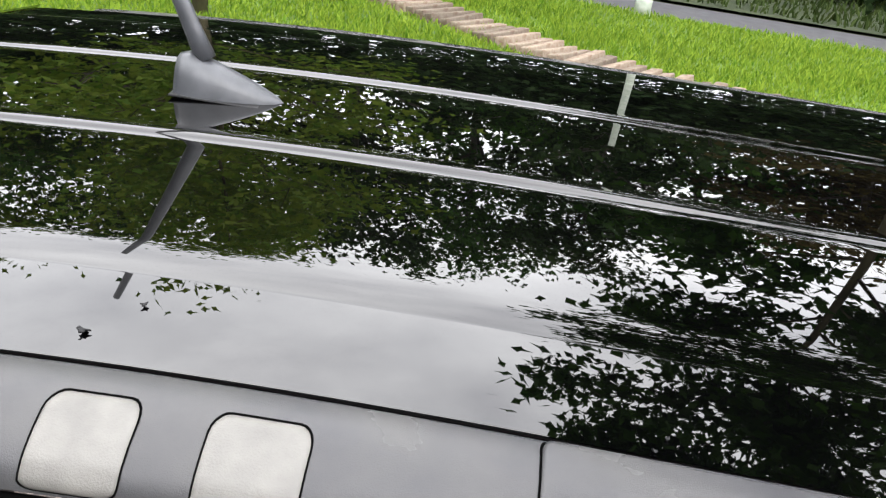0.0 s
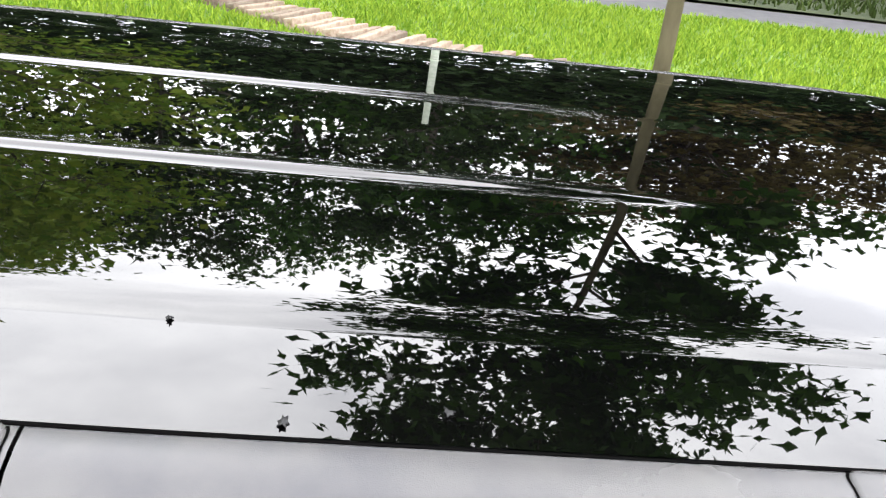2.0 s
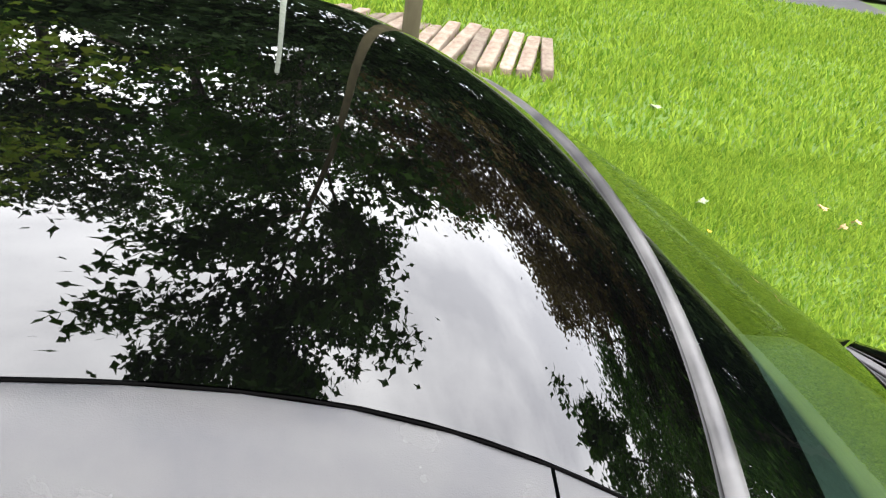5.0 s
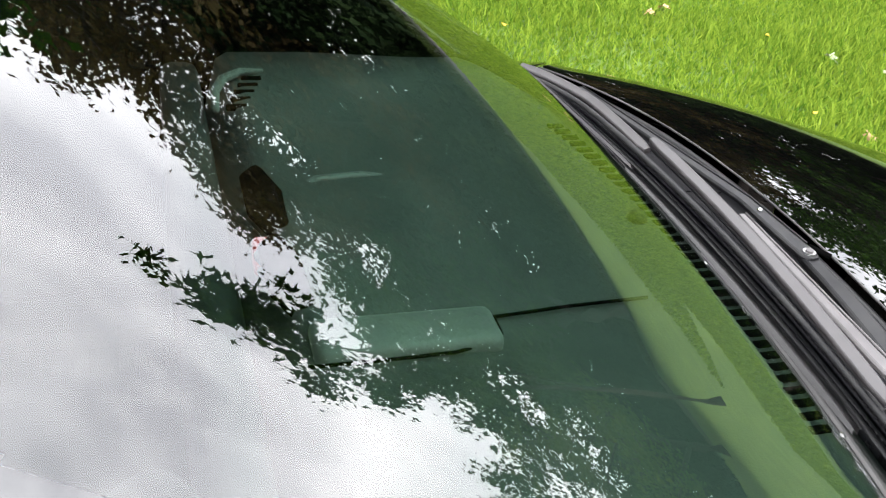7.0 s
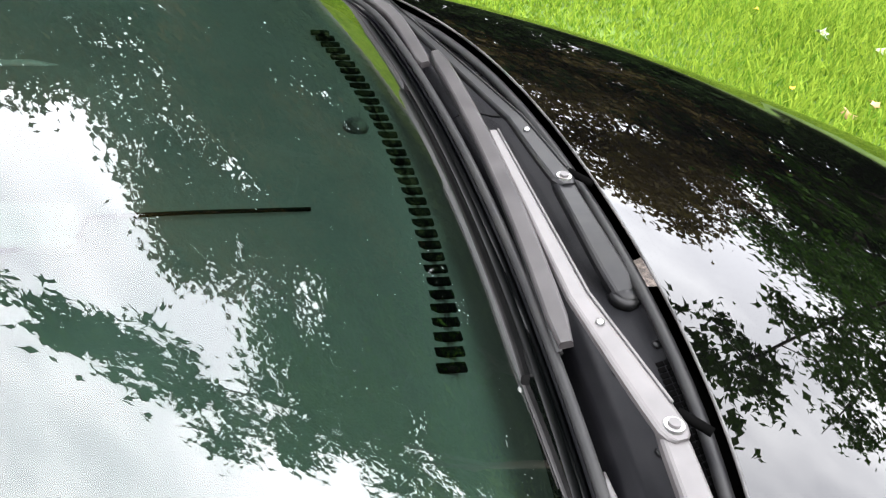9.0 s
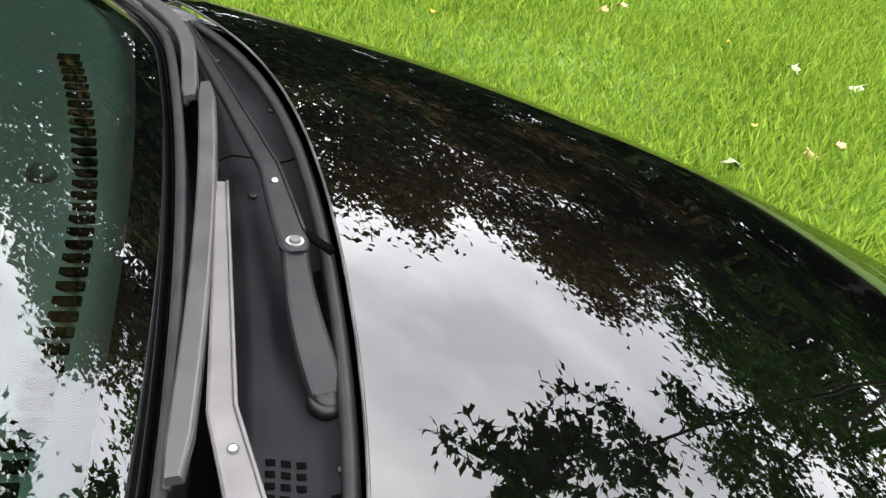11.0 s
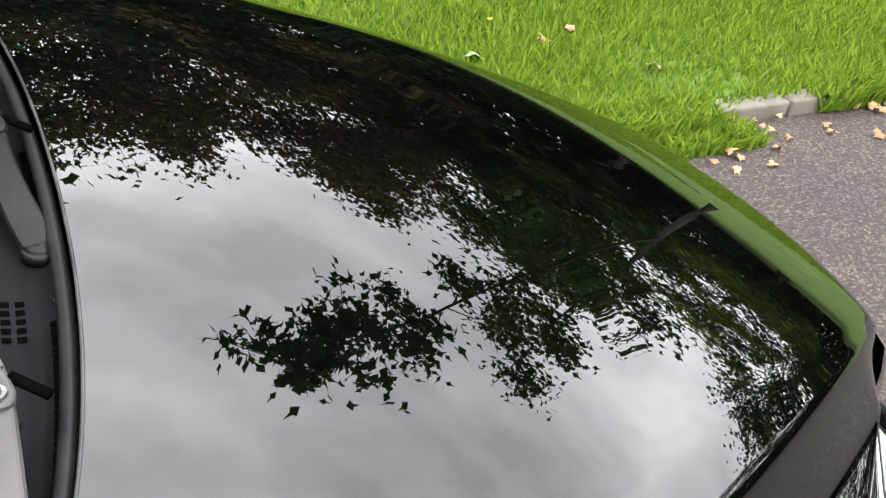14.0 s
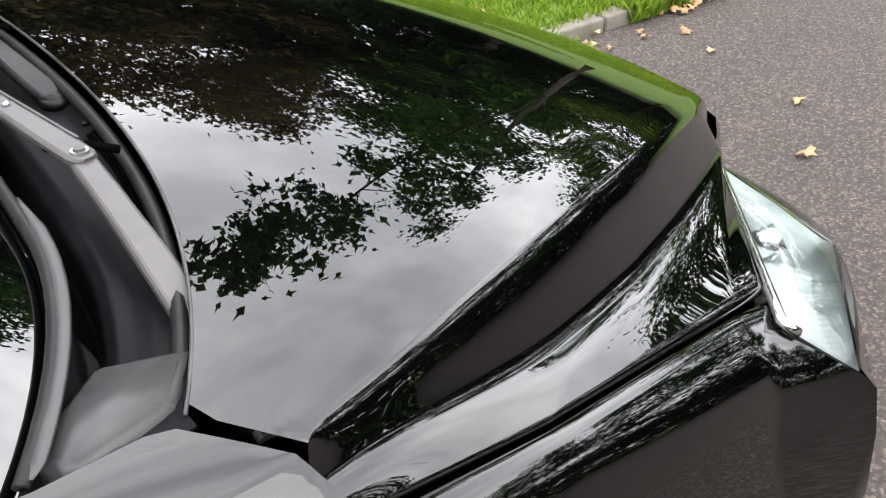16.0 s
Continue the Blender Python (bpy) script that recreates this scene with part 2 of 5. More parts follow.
# ---------------------------------------------------------------- mesh helpers
def mesh_ob(name, verts, faces, material, parent=None, label="", smooth=True):
    me = bpy.data.meshes.new(name)
    me.from_pydata([tuple(v) for v in verts], [], faces)
    me.materials.append(material)
    me.update()
    if parent and parent.name == "parked_van":
        # the outer skin faces away from the middle of the van
        if sum(p.normal.dot(p.center - Vector((min(max(p.center.x, -2), 0.9), 0, 0.7))) * p.area for p in me.polygons) < 0:
            me.flip_normals()
    if smooth:
        me.shade_smooth()
    me.update()
    ob = new(name, me)
    ob.parent = parent
    if label:
        ob["label"] = label
    return ob


def part(name, bm, material, parent, label="", smooth=True):
    me = bpy.data.meshes.new(name)
    bm.to_mesh(me)
    bm.free()
    me.materials.append(material)
    if smooth:
        me.shade_smooth()
    ob = new(name, me)
    ob.parent = parent
    if label:
        ob["label"] = label
    return ob


def empty(name, label, category, at=(0, 0, 0), group="", kind=""):
    ob = new(name)
    ob.location = at
    return tagged(ob, label, category, group, kind)


def grid_faces(nu, nv, close_u=False):
    out = []
    for i in range(nu if close_u else nu - 1):
        for j in range(nv - 1):
            a, b = i * nv + j, ((i + 1) % nu) * nv + j
            out.append((a, b, b + 1, a + 1))
    return out


def surface(name, fn, us, vs, material, parent, label="", thick=0.0, smooth=True, flip=False):
    """A sheet z(u, v) or point(u, v), thickened downwards."""
    verts = [fn(u, v) for u in us for v in vs]
    faces = grid_faces(len(us), len(vs))
    if flip:
        faces = [f[::-1] for f in faces]
    ob = mesh_ob(name, verts, faces, material, parent, label, smooth)
    if thick:
        md = ob.modifiers.new("thickness", "SOLIDIFY")
        md.thickness, md.offset = thick, -1
    return ob


def box_bm(size, bevel=0.0, at=(0, 0, 0), seg=2):
    bm = bmesh.new()
    bmesh.ops.create_cube(bm, size=1)
    for v in bm.verts:
        v.co = Vector((v.co.x * size[0] + at[0], v.co.y * size[1] + at[1], v.co.z * size[2] + at[2]))
    if bevel:
        bmesh.ops.bevel(bm, geom=bm.edges[:], offset=bevel, segments=seg, profile=0.5, affect="EDGES")
    return bm


def tube_bm(points, radii, seg=8, flat=1.0, up=(0, 0, 1)):
    """A tube along points; flat < 1 squashes it along up."""
    bm = bmesh.new()
    pts = [Vector(p) for p in points]
    rings = []
    for i, p in enumerate(pts):
        d = (pts[min(i + 1, len(pts) - 1)] - pts[max(i - 1, 0)]).normalized()
        side = d.cross(Vector(up))
        if side.length < 1e-4:
            side = d.cross(Vector((1, 0, 0)))
        side.normalize()
        top = side.cross(d).normalized()
        r = radii[i] if isinstance(radii, (list, tuple)) else radii
        rings.append([bm.verts.new(p + side * math.cos(a) * r + top * math.sin(a) * r * flat)
                      for a in (2 * math.pi * k / seg for k in range(seg))])
    for a, b in zip(rings, rings[1:]):
        for k in range(seg):
            bm.faces.new((b[k], b[(k + 1) % seg], a[(k + 1) % seg], a[k]))
    bm.faces.new(rings[0])
    bm.faces.new(rings[-1][::-1])
    return bm


def bar_bm(points, widths, heights, up=(0, 0, 1)):
    """A pressed bar of flat section along points."""
    bm = bmesh.new()
    pts = [Vector(p) for p in points]
    rings = []
    for i, p in enumerate(pts):
        d = (pts[min(i + 1, len(pts) - 1)] - pts[max(i - 1, 0)]).normalized()
        side = d.cross(Vector(up)).normalized()
        top = side.cross(d).normalized()
        w, h = widths[i], heights[i]
        prof = ((-1, 0), (-1, 0.62), (-0.86, 0.88), (-0.70, 1), (0.70, 1), (0.86, 0.88), (1, 0.62), (1, 0))
        rings.append([bm.verts.new(p + side * a * w + top * b * h) for a, b in prof])
    for a, b in zip(rings, rings[1:]):
        for k in range(8):
            bm.faces.new((a[k], a[(k + 1) % 8], b[(k + 1) % 8], b[k]))
    bm.faces.new(rings[0][::-1])
    bm.faces.new(rings[-1])
    bmesh.ops.recalc_face_normals(bm, faces=bm.faces[:])
    return bm


def lin(a, b, n):
    return [a + (b - a) * i / (n - 1) for i in range(n)]


def smoothstep(a, b, x):
    t = min(max((x - a) / (b - a), 0.0), 1.0)
    return t * t * (3 - 2 * t)


# ---------------------------------------------------------------- ground, kerb, far road
LAWN_Z, KERB_Y = 0.045, 1.56


def ground_sheet(name, x0, x1, y0, y1, nx, ny, zf, material, label, category):
    ob = surface(name, lambda x, y: (x, y, zf(x, y)), lin(x0, x1, nx), lin(y0, y1, ny), material, None, smooth=True, flip=False)
    return tagged(ob, label, category, kind="structure")


def lawn_z(x, y):
    return LAWN_Z + 0.012 * noise.noise(Vector((x * 0.7, y * 0.7, 0))) + 0.006 * noise.noise(Vector((x * 3, y * 3, 4)))


ground_sheet("ground", -600, 600, -600, 600, 3, 3, lambda x, y: -0.03, M_LAWN, "grassy ground reaching to the horizon", "ground")
ground_sheet("road", -16, 40, -10.8, KERB_Y, 60, 24, lambda x, y: -0.012 + 0.004 * noise.noise(Vector((x, y, 0))), M_ASPHALT,
             "worn reddish-grey asphalt with exposed stone chippings", "road")
ground_sheet("lawn", -16, 40, KERB_Y + 0.10, 11.2, 150, 60, lawn_z, M_LAWN, "bright green mown lawn beside the kerb", "lawn")
ground_sheet("far_road", -40, 8, 11.2, 12.5, 30, 3, lambda x, y: 0.0, M_TARFAR, "pale grey tarmac lane beyond the lawn", "road")
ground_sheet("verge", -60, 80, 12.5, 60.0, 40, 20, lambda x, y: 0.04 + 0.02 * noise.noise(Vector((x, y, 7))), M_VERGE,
             "grass verge beyond the lane, shade painted into its colour", "verge")

kerb_root = empty("kerb", "low worn concrete kerb between lawn and asphalt", "kerb", kind="structure")
kerb_bm = box_bm((0.90, 0.10, 0.16), 0.012)
kerb_first = part("kerbstone", kerb_bm, M_KERB, kerb_root)
for i in range(22):
    k = kerb_first if i == 0 else kerb_first.copy()
    if i:
        scene.collection.objects.link(k)
    k.location = (-7.3 + i * 0.912, KERB_Y + 0.05 + random.uniform(-0.006, 0.006), -0.025 + random.uniform(-0.006, 0.004))
    k.rotation_euler = (random.uniform(-0.02, 0.02), random.uniform(-0.006, 0.006), random.uniform(-0.006, 0.006))


def grass_blades(name, count, area, size, label, seed, spread=1.0, base=LAWN_Z - 0.012, blade=None):
    rng = np.random.default_rng(seed)
    x0, x1, y0, y1 = area
    cx = rng.uniform(x0, x1, count)
    cy = rng.uniform(y0, y1, count)
    h = size * rng.uniform(0.45, 1.35, count) * (0.9 + 0.25 * np.sin(cx * 2.1 + np.sin(cy * 1.7)) * np.sin(cy * 2.6))
    h = np.maximum(h, size * 0.3)
    w = size * 0.07 * rng.uniform(0.7, 1.5, count) * spread
    a = rng.uniform(0, 2 * np.pi, count)
    lean = rng.uniform(0.15, 0.9, count) * h
    b = rng.uniform(0, 2 * np.pi, count)
    z = np.full(count, base)
    dx, dy = np.cos(a) * w, np.sin(a) * w
    lx, ly = np.cos(b) * lean, np.sin(b) * lean
    v = np.empty((count, 5, 3), np.float32)
    v[:, 0] = np.stack([cx - dx, cy - dy, z], 1)
    v[:, 1] = np.stack([cx + dx, cy + dy, z], 1)
    v[:, 2] = np.stack([cx + lx * 0.4 + dx * 0.8, cy + ly * 0.4 + dy * 0.8, z + h * 0.62], 1)
    v[:, 3] = np.stack([cx + lx * 0.4 - dx * 0.8, cy + ly * 0.4 - dy * 0.8, z + h * 0.62], 1)
    v[:, 4] = np.stack([cx + lx, cy + ly, z + h], 1)
    me = bpy.data.meshes.new(name)
    me.vertices.add(count * 5)
    me.vertices.foreach_set("co", v.ravel())
    base = (np.arange(count) * 5)[:, None]
    loops = np.concatenate([base + np.array([0, 1, 2, 3]), base + np.array([3, 2, 4])], 1).ravel()
    me.loops.add(len(loops))
    me.loops.foreach_set("vertex_index", loops.astype(np.int32))
    me.polygons.add(count * 2)
    starts = (np.arange(count)[:, None] * 7 + np.array([0, 4])).ravel()
    me.polygons.foreach_set("loop_start", starts.astype(np.int32))
    me.update(calc_edges=True)
    me.validate()
    me.materials.append(blade or M_BLADE)
    return tagged(new(name, me), label, "grass", kind="stuff")


grass_blades("grass", 120000, (0.6, 6.6, KERB_Y + 0.06, 5.0), 0.068, "short bright green grass of the near lawn", 1)
grass_blades("grass", 80000, (-8.0, 0.6, KERB_Y + 0.06, 5.0), 0.07, "bright green grass beside the van", 8, 1.3)
grass_blades("grass", 110000, (-7.5, 8.5, 4.8, 11.1), 0.085, "bright green grass of the open lawn", 2, 1.4)
grass_blades("grass", 2200, (-2.0, 7.5, KERB_Y + 0.02, KERB_Y + 0.14), 0.075, "long grass tufts growing over the kerb", 3)
grass_blades("grass", 7000, (1.6, 3.70, KERB_Y - 0.07, KERB_Y + 0.16), 0.115, "long grass hanging over the kerb stones", 5, 1.0, 0.0)
grass_blades("grass", 1600, (3.35, 3.80, KERB_Y - 0.19, KERB_Y + 0.02), 0.085, "grass tuft grown out over the asphalt edge", 7, 1.0, -0.02)
grass_blades("grass", 9000, (4.25, 7.5, KERB_Y - 0.03, KERB_Y + 0.18), 0.105, "long grass hanging over the far kerb stones", 6, 1.0, 0.0)
grass_blades("grass", 9000, (-14, 20, 12.6, 15.8), 0.16, "long grass of the far verge, shade painted into its colour", 4, 1.6, blade=M_VERGE_BLADE)

# ---------------------------------------------------------------- the van's body
ZBEADS = ((0.15, 0.0050, 0.019),)
STEP = 0.0032


def x_header(y):
    return 0.075 - 0.19 * y * y


def z_roof(x, y):
    z = 1.806 - 0.031 * (abs(y) / 0.56) ** 2.2
    d = x - x_header(y) + 0.43
    if d > 0:
        z -= 0.117 * (d / 0.43) ** 2.4
    if x < -1.7:
        z -= 0.030 * ((-1.7 - x) / 0.7) ** 2
    fade = 1 - smoothstep(-1.16, -0.86, x)
    q = min(max((abs(y) - 0.392) / 0.050, 0.0), 1.0)
    z -= STEP * q * q * (1 - smoothstep(-0.85, -0.45, x))
    for c, h, w in ZBEADS:
        d = abs(abs(y) - c) / w
        if d < 1:
            z += fade * h * (0.5 + 0.5 * math.cos(math.pi * d))
    return z


def flare(x):
    """How far the roof's long edge stands from the straight line at 0.56 m."""
    return -0.014 - 0.018 * smoothstep(-1.35, -2.1, x) - 0.024 * smoothstep(-0.85, -0.35, x) + 0.016 * smoothstep(-0.30, 0.05, x)


REAR_X = -2.62
van = empty("parked_van", "glossy black family van parked beside a lawn, grey plastic roof strips", "van")
ys = sorted(set([round(s * v, 4) for s in (-1, 1) for v in lin(0, 0.56, 29)] +
                [round(s * (c + k * w / 5), 4) for s in (-1, 1) for c, h, w in ZBEADS for k in range(-5, 6)] + [round(s * (0.392 + 0.005 * k), 4) for s in (-1, 1) for k in range(11)] + [0.4435, -0.4435]))
surface("roof", lambda u, y: (REAR_X + (x_header(y) - REAR_X) * u, y * (1 + flare(REAR_X + (x_header(y) - REAR_X) * u) / 0.56), z_roof(REAR_X + (x_header(y) - REAR_X) * u, y)),
        lin(0, 1, 70), ys, M_PAINT, van, "glossy black roof panel with pressed ribs")


def z_seam(x, side=-1):
    return z_roof(x, side * 0.56)


STRIP = ((0.5626, -0.0020), (0.565, -0.0008), (0.580, -0.0015), (0.598, -0.0055), (0.613, -0.014), (0.624, -0.024), (0.629, -0.036), (0.627, -0.044))


def strip_point(x, k, side):
    y, dz = STRIP[k]
    deep = 0.040 * smoothstep(-0.50, -0.05, x) * (k / 7) ** 1.3
    return (x, side * (y + flare(x) * (1 - 0.7 * k / 7)), z_seam(min(x, 0.06), side) + dz - deep)


for side, who in ((-1, "near"), (1, "far")):
    joints = [REAR_X + 0.1, -1.468, -0.130, 0.008] if side < 0 else [REAR_X + 0.1, -2.17, -1.655, -0.128, 0.010]
    for a, b in zip(joints, joints[1:]):
        n = max(4, int((b - a) / 0.06))
        surface("roof_strip", lambda x, k, s=side: strip_point(x, k, s), lin(a + 0.0015, b - 0.0015, n), range(len(STRIP)), M_STRIP, van,
                "weathered grey plastic roof strip")


for side in (-1, 1):
    part("roof_groove", tube_bm([(x, side * (0.5618 + flare(x)), z_seam(x, side) - 0.0012) for x in lin(REAR_X + 0.1, 0.012, 60)], 0.0011, 6), M_VOID, van)


def strip_at(x, w, side, lift=0.0):
    """A point of the strip's face at the share w of its width."""
    f = w * (len(STRIP) - 1)
    k = min(int(f), len(STRIP) - 2)
    a, b = Vector(strip_point(x, k, side)), Vector(strip_point(x, k + 1, side))
    p = a.lerp(b, f - k)
    t = (b - a).normalized()
    nrm = Vector((0, -t.z, t.y)) if side > 0 else Vector((0, t.z, -t.y))
    if nrm.z < 0:
        nrm = -nrm
    return p + nrm * lift


def strip_lid(x0, x1, w0, w1, side, name, material, label, lift, rim):
    """A rounded lid lying in the strip, with a dark joint round it."""
    cx, cw, hx, hw = (x0 + x1) / 2, (w0 + w1) / 2, (x1 - x0) / 2, (w1 - w0) / 2
    rx = min(0.011, hx * 0.4)
    rw = 0.16 * (w1 - w0) + 0.03
    corner = []
    for qx, qw, a0 in ((1, 1, 0), (-1, 1, 90), (-1, -1, 180), (1, -1, 270)):
        for k in range(6):
            a = radians(a0 + 18 * k)
            corner.append((cx + qx * (hx - rx) + math.cos(a) * rx, cw + qw * (hw - rw) + math.sin(a) * rw))
    outline = []
    for k, (px, pw) in enumerate(corner):
        outline.append((px, pw))
        if k % 6 == 5:
            qx, qw = corner[(k + 1) % 24]
            outline += [(px + (qx - px) * t / 8, pw + (qw - pw) * t / 8) for t in range(1, 8)]

    def ring(scale_x, scale_w, height):
        return [strip_at(cx + (px - cx) * (1 + scale_x / hx), min(max(cw + (pw - cw) * (1 + scale_w / hw), 0.02), 0.99), side, height)
                for px, pw in outline]
    gap = 0.0011 if hx > 0.05 else 0.0007
    rings = [ring(gap, gap * 10, 0.0007), ring(-0.0006, -0.006, 0.0007)]
    n = len(outline)
    v = [p for r_ in rings for p in r_]
    f = [(i, (i + 1) % n, n + (i + 1) % n, n + i) for i in range(n)]
    mesh_ob("lid_joint", v, f, rim, van, smooth=False)
    rings = [ring(-0.0004, -0.004, 0.0), ring(-0.0012, -0.012, lift), ring(-0.004, -0.03, lift + 0.0004)]
    for share in (0.75, 0.6, 0.45, 0.3, 0.15):
        rings.append([strip_at(cx + (px - cx) * share, cw + (pw - cw) * share, side, lift + 0.0005) for px, pw in outline])
    v = [p for r_ in rings for p in r_] + [strip_at(cx, cw, side, lift + 0.0005)]
    f = []
    for r_ in range(len(rings) - 1):
        f += [(r_ * n + i, r_ * n + (i + 1) % n, (r_ + 1) * n + (i + 1) % n, (r_ + 1) * n + i) for i in range(n)]
    c = len(v) - 1
    f += [((len(rings) - 1) * n + i, (len(rings) - 1) * n + (i + 1) % n, c) for i in range(n)]
    return mesh_ob(name, v, f, material, van, label)


for x0, x1 in ((-2.080, -2.022), (-1.970, -1.908)):
    strip_lid(x0 - 0.003, x1 + 0.003, 0.33, 0.95, -1, "square_lid", M_LID, "dusty beige square roof-bar cover", 0.0009, M_VOID)
strip_lid(-1.757, -1.474, 0.09, 0.70, -1, "long_lid", M_STRIP, "grey long roof-bar cover", 0.0024, M_VOID)
strip_lid(-0.930, -0.706, 0.09, 0.70, -1, "long_lid", M_STRIP, "grey long roof-bar cover", 0.0024, M_VOID)
strip_lid(-0.116, -0.060, 0.22, 0.72, -1, "square_lid", M_STRIP, "grey square roof-bar cover", 0.0018, M_VOID)

for side in (-1, 1):
    part("strip_joint", tube_bm([strip_at(x, 0.62, side, 0.0004) for x in lin(-0.125, 0.004, 12)], 0.0010, 5), M_VOID, van)

# side of the body, from the strip down to the sill, mirrored
STATIONS = (  # x, top y, top z, belt y, belt z, mid y, mid z, sill y
    (-2.62, 0.60, 1.69, 0.74, 1.12, 0.80, 0.75, 0.78), (-2.40, 0.625, 1.715, 0.79, 1.13, 0.86, 0.78, 0.83),
    (-1.90, 0.634, 1.724, 0.81, 1.13, 0.885, 0.80, 0.85), (-1.20, 0.634, 1.724, 0.815, 1.13, 0.89, 0.80, 0.85),
    (-0.60, 0.634, 1.705, 0.815, 1.12, 0.89, 0.80, 0.85), (-0.20, 0.640, 1.640, 0.815, 1.11, 0.89, 0.80, 0.85),
    (0.06, 0.652, 1.590, 0.815, 1.09, 0.89, 0.80, 0.85), (0.30, 0.685, 1.450, 0.815, 1.07, 0.89, 0.80, 0.85),
    (0.55, 0.715, 1.290, 0.815, 1.05, 0.89, 0.80, 0.85), (0.78, 0.740, 1.125, 0.81, 1.02, 0.89, 0.79, 0.85), (0.90, 0.765, 1.055, 0.81, 0.99, 0.89, 0.78, 0.85))


def side_loft(side):
    rows = []
    for x, ty, tz, by, bz, my, mz, sy in STATIONS:
        rows.append([(x, side * ty, tz), (x, side * (ty + 0.012), tz - 0.02), (x, side * (ty + (by - ty) * 0.55), tz + (bz - tz) * 0.5),
                     (x, side * by, bz), (x, side * (by + 0.03), bz - 0.08), (x, side * my, mz), (x, side * my, 0.55), (x, side * sy, 0.30)])
    v = [p for r in rows for p in r]
    f = grid_faces(len(rows), 8)
    return v, (f if side < 0 else [q[::-1] for q in f])


for side in (-1, 1):
    v, f = side_loft(side)
    ob = mesh_ob("body_side", v, f, M_PAINT, van, "black painted body side")
    md = ob.modifiers.new("thickness", "SOLIDIFY")
    md.thickness, md.offset = 0.012, -1
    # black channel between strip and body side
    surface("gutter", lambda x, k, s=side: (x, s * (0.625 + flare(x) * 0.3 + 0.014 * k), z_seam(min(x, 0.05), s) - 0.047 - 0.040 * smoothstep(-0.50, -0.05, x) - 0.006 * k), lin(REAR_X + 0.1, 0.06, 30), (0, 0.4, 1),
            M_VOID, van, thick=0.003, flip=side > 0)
    for xa, xb in ((-2.35, -1.55), (-1.47, -0.72), (-0.64, 0.12)):
        def pane(u, w, s=side, xa=xa, xb=xb):
            x = xa + (xb - xa) * u
            k = max(i for i in range(len(STATIONS)) if STATIONS[i][0] <= x)
            k = min(k, len(STATIONS) - 2)
            a, b = STATIONS[k], STATIONS[k + 1]
            t = (x - a[0]) / (b[0] - a[0])
            ty, tz, by, bz = (a[i] + (b[i] - a[i]) * t for i in (1, 2, 3, 4))
            lean = 0.10 * w * smoothstep(0.6, 1.0, u) if xb > 0 else 0.0
            return (x - lean * 0.4, s * (ty + (by - ty) * (0.08 + 0.86 * (1 - w)) + 0.016), tz - 0.05 + (bz - tz + 0.08) * (1 - w))
        surface("side_window", pane, lin(0, 1, 8), lin(0, 1, 5), M_SIDEGLASS, van, "dark tinted side window", thick=0.003, flip=side > 0)

# windscreen
def ws_bottom(y):
    return Vector((0.985 - 0.10 * y * y - 1.2 * max(abs(y) - 0.45, 0.0) ** 2, y, 1.128 - 0.05 * y * y))


def ws_point(v, w, lift=0.0):
    """v from -1 to 1 across, w from 0 at the header to 1 at the cowl."""
    yt, yb = 0.630 * v, 0.715 * v
    yr = max(min(yt, 0.56), -0.56)
    top = Vector((x_header(yt) + 0.012, yt, z_roof(x_header(yr), yr) - 0.006 - 1.2 * max(abs(yt) - 0.50, 0) ** 2))
    bot = ws_bottom(yb)
    p = top.lerp(bot, w)
    bulge = 0.054 * w * (1 - w) * (0.5 + w) * (1 + 0.04 * v * v) + 0.18 * w * (1 - w) ** 3 * v * v
    return p + Vector((0.52, 0, 0.85)) * (bulge + lift)


def ws_patch(name, v0, v1, w0, w1, nv, nw, material, label, lift=0.0):
    return surface(name, lambda v, w: ws_point(v, w, lift), lin(v0, v1, nv), lin(w0, w1, nw), material, van, label, flip=True)


GV, GW0, GW1 = 0.95, 0.105, 0.955
M_FRIT = mat("black_screen_border", (0.0006, 0.0008, 0.0008), 0.012, ior=1.9)
glass = ws_patch("windscreen", -1, 1, 0.0, 1.0, 361, 241, M_GLASS, "greenish tinted curved windscreen with a black border")
glass.visible_shadow = False
glass.data.materials.append(M_FRIT)
for n_, face in enumerate(glass.data.polygons):
    iv, iw = divmod(n_, 240)
    v_, w_ = abs(-1 + 2 * (iv + 0.5) / 360), (iw + 0.5) / 240
    dv = max(v_ - (GV - 0.17), 0.0) / 0.17
    dw = max(GW0 + 0.15 - w_, w_ - (GW1 - 0.12), 0.0) / (0.15 if w_ < 0.5 else 0.12)
    if dv ** 2.4 + dw ** 2.4 > 1:
        face.material_index = 1

# rubber seal along the header
seal_pts = []
for y in lin(-0.632, 0.632, 47):
    yy = max(min(y, 0.56), -0.56)
    drop = 0.0 if abs(y) <= 0.56 else 0.62 * (abs(y) - 0.56)
    seal_pts.append((x_header(y) + 0.004, y, z_roof(x_header(yy), yy) - 0.003 - drop))
part("header_seal", tube_bm(seal_pts, 0.0112, 10, 0.6), M_SEAL, van, "wide grey rubber seal along the top of the windscreen")
part("seal_joint", tube_bm([(x_header(-0.50) - 0.008, -0.497, z_roof(x_header(-0.5), -0.5) + 0.0035), (x_header(-0.50) + 0.004, -0.500, z_roof(x_header(-0.5), -0.5) + 0.0046), (x_header(-0.50) + 0.016, -0.506, z_roof(x_header(-0.5), -0.5) + 0.0030)], 0.0009, 5), M_VOID, van)
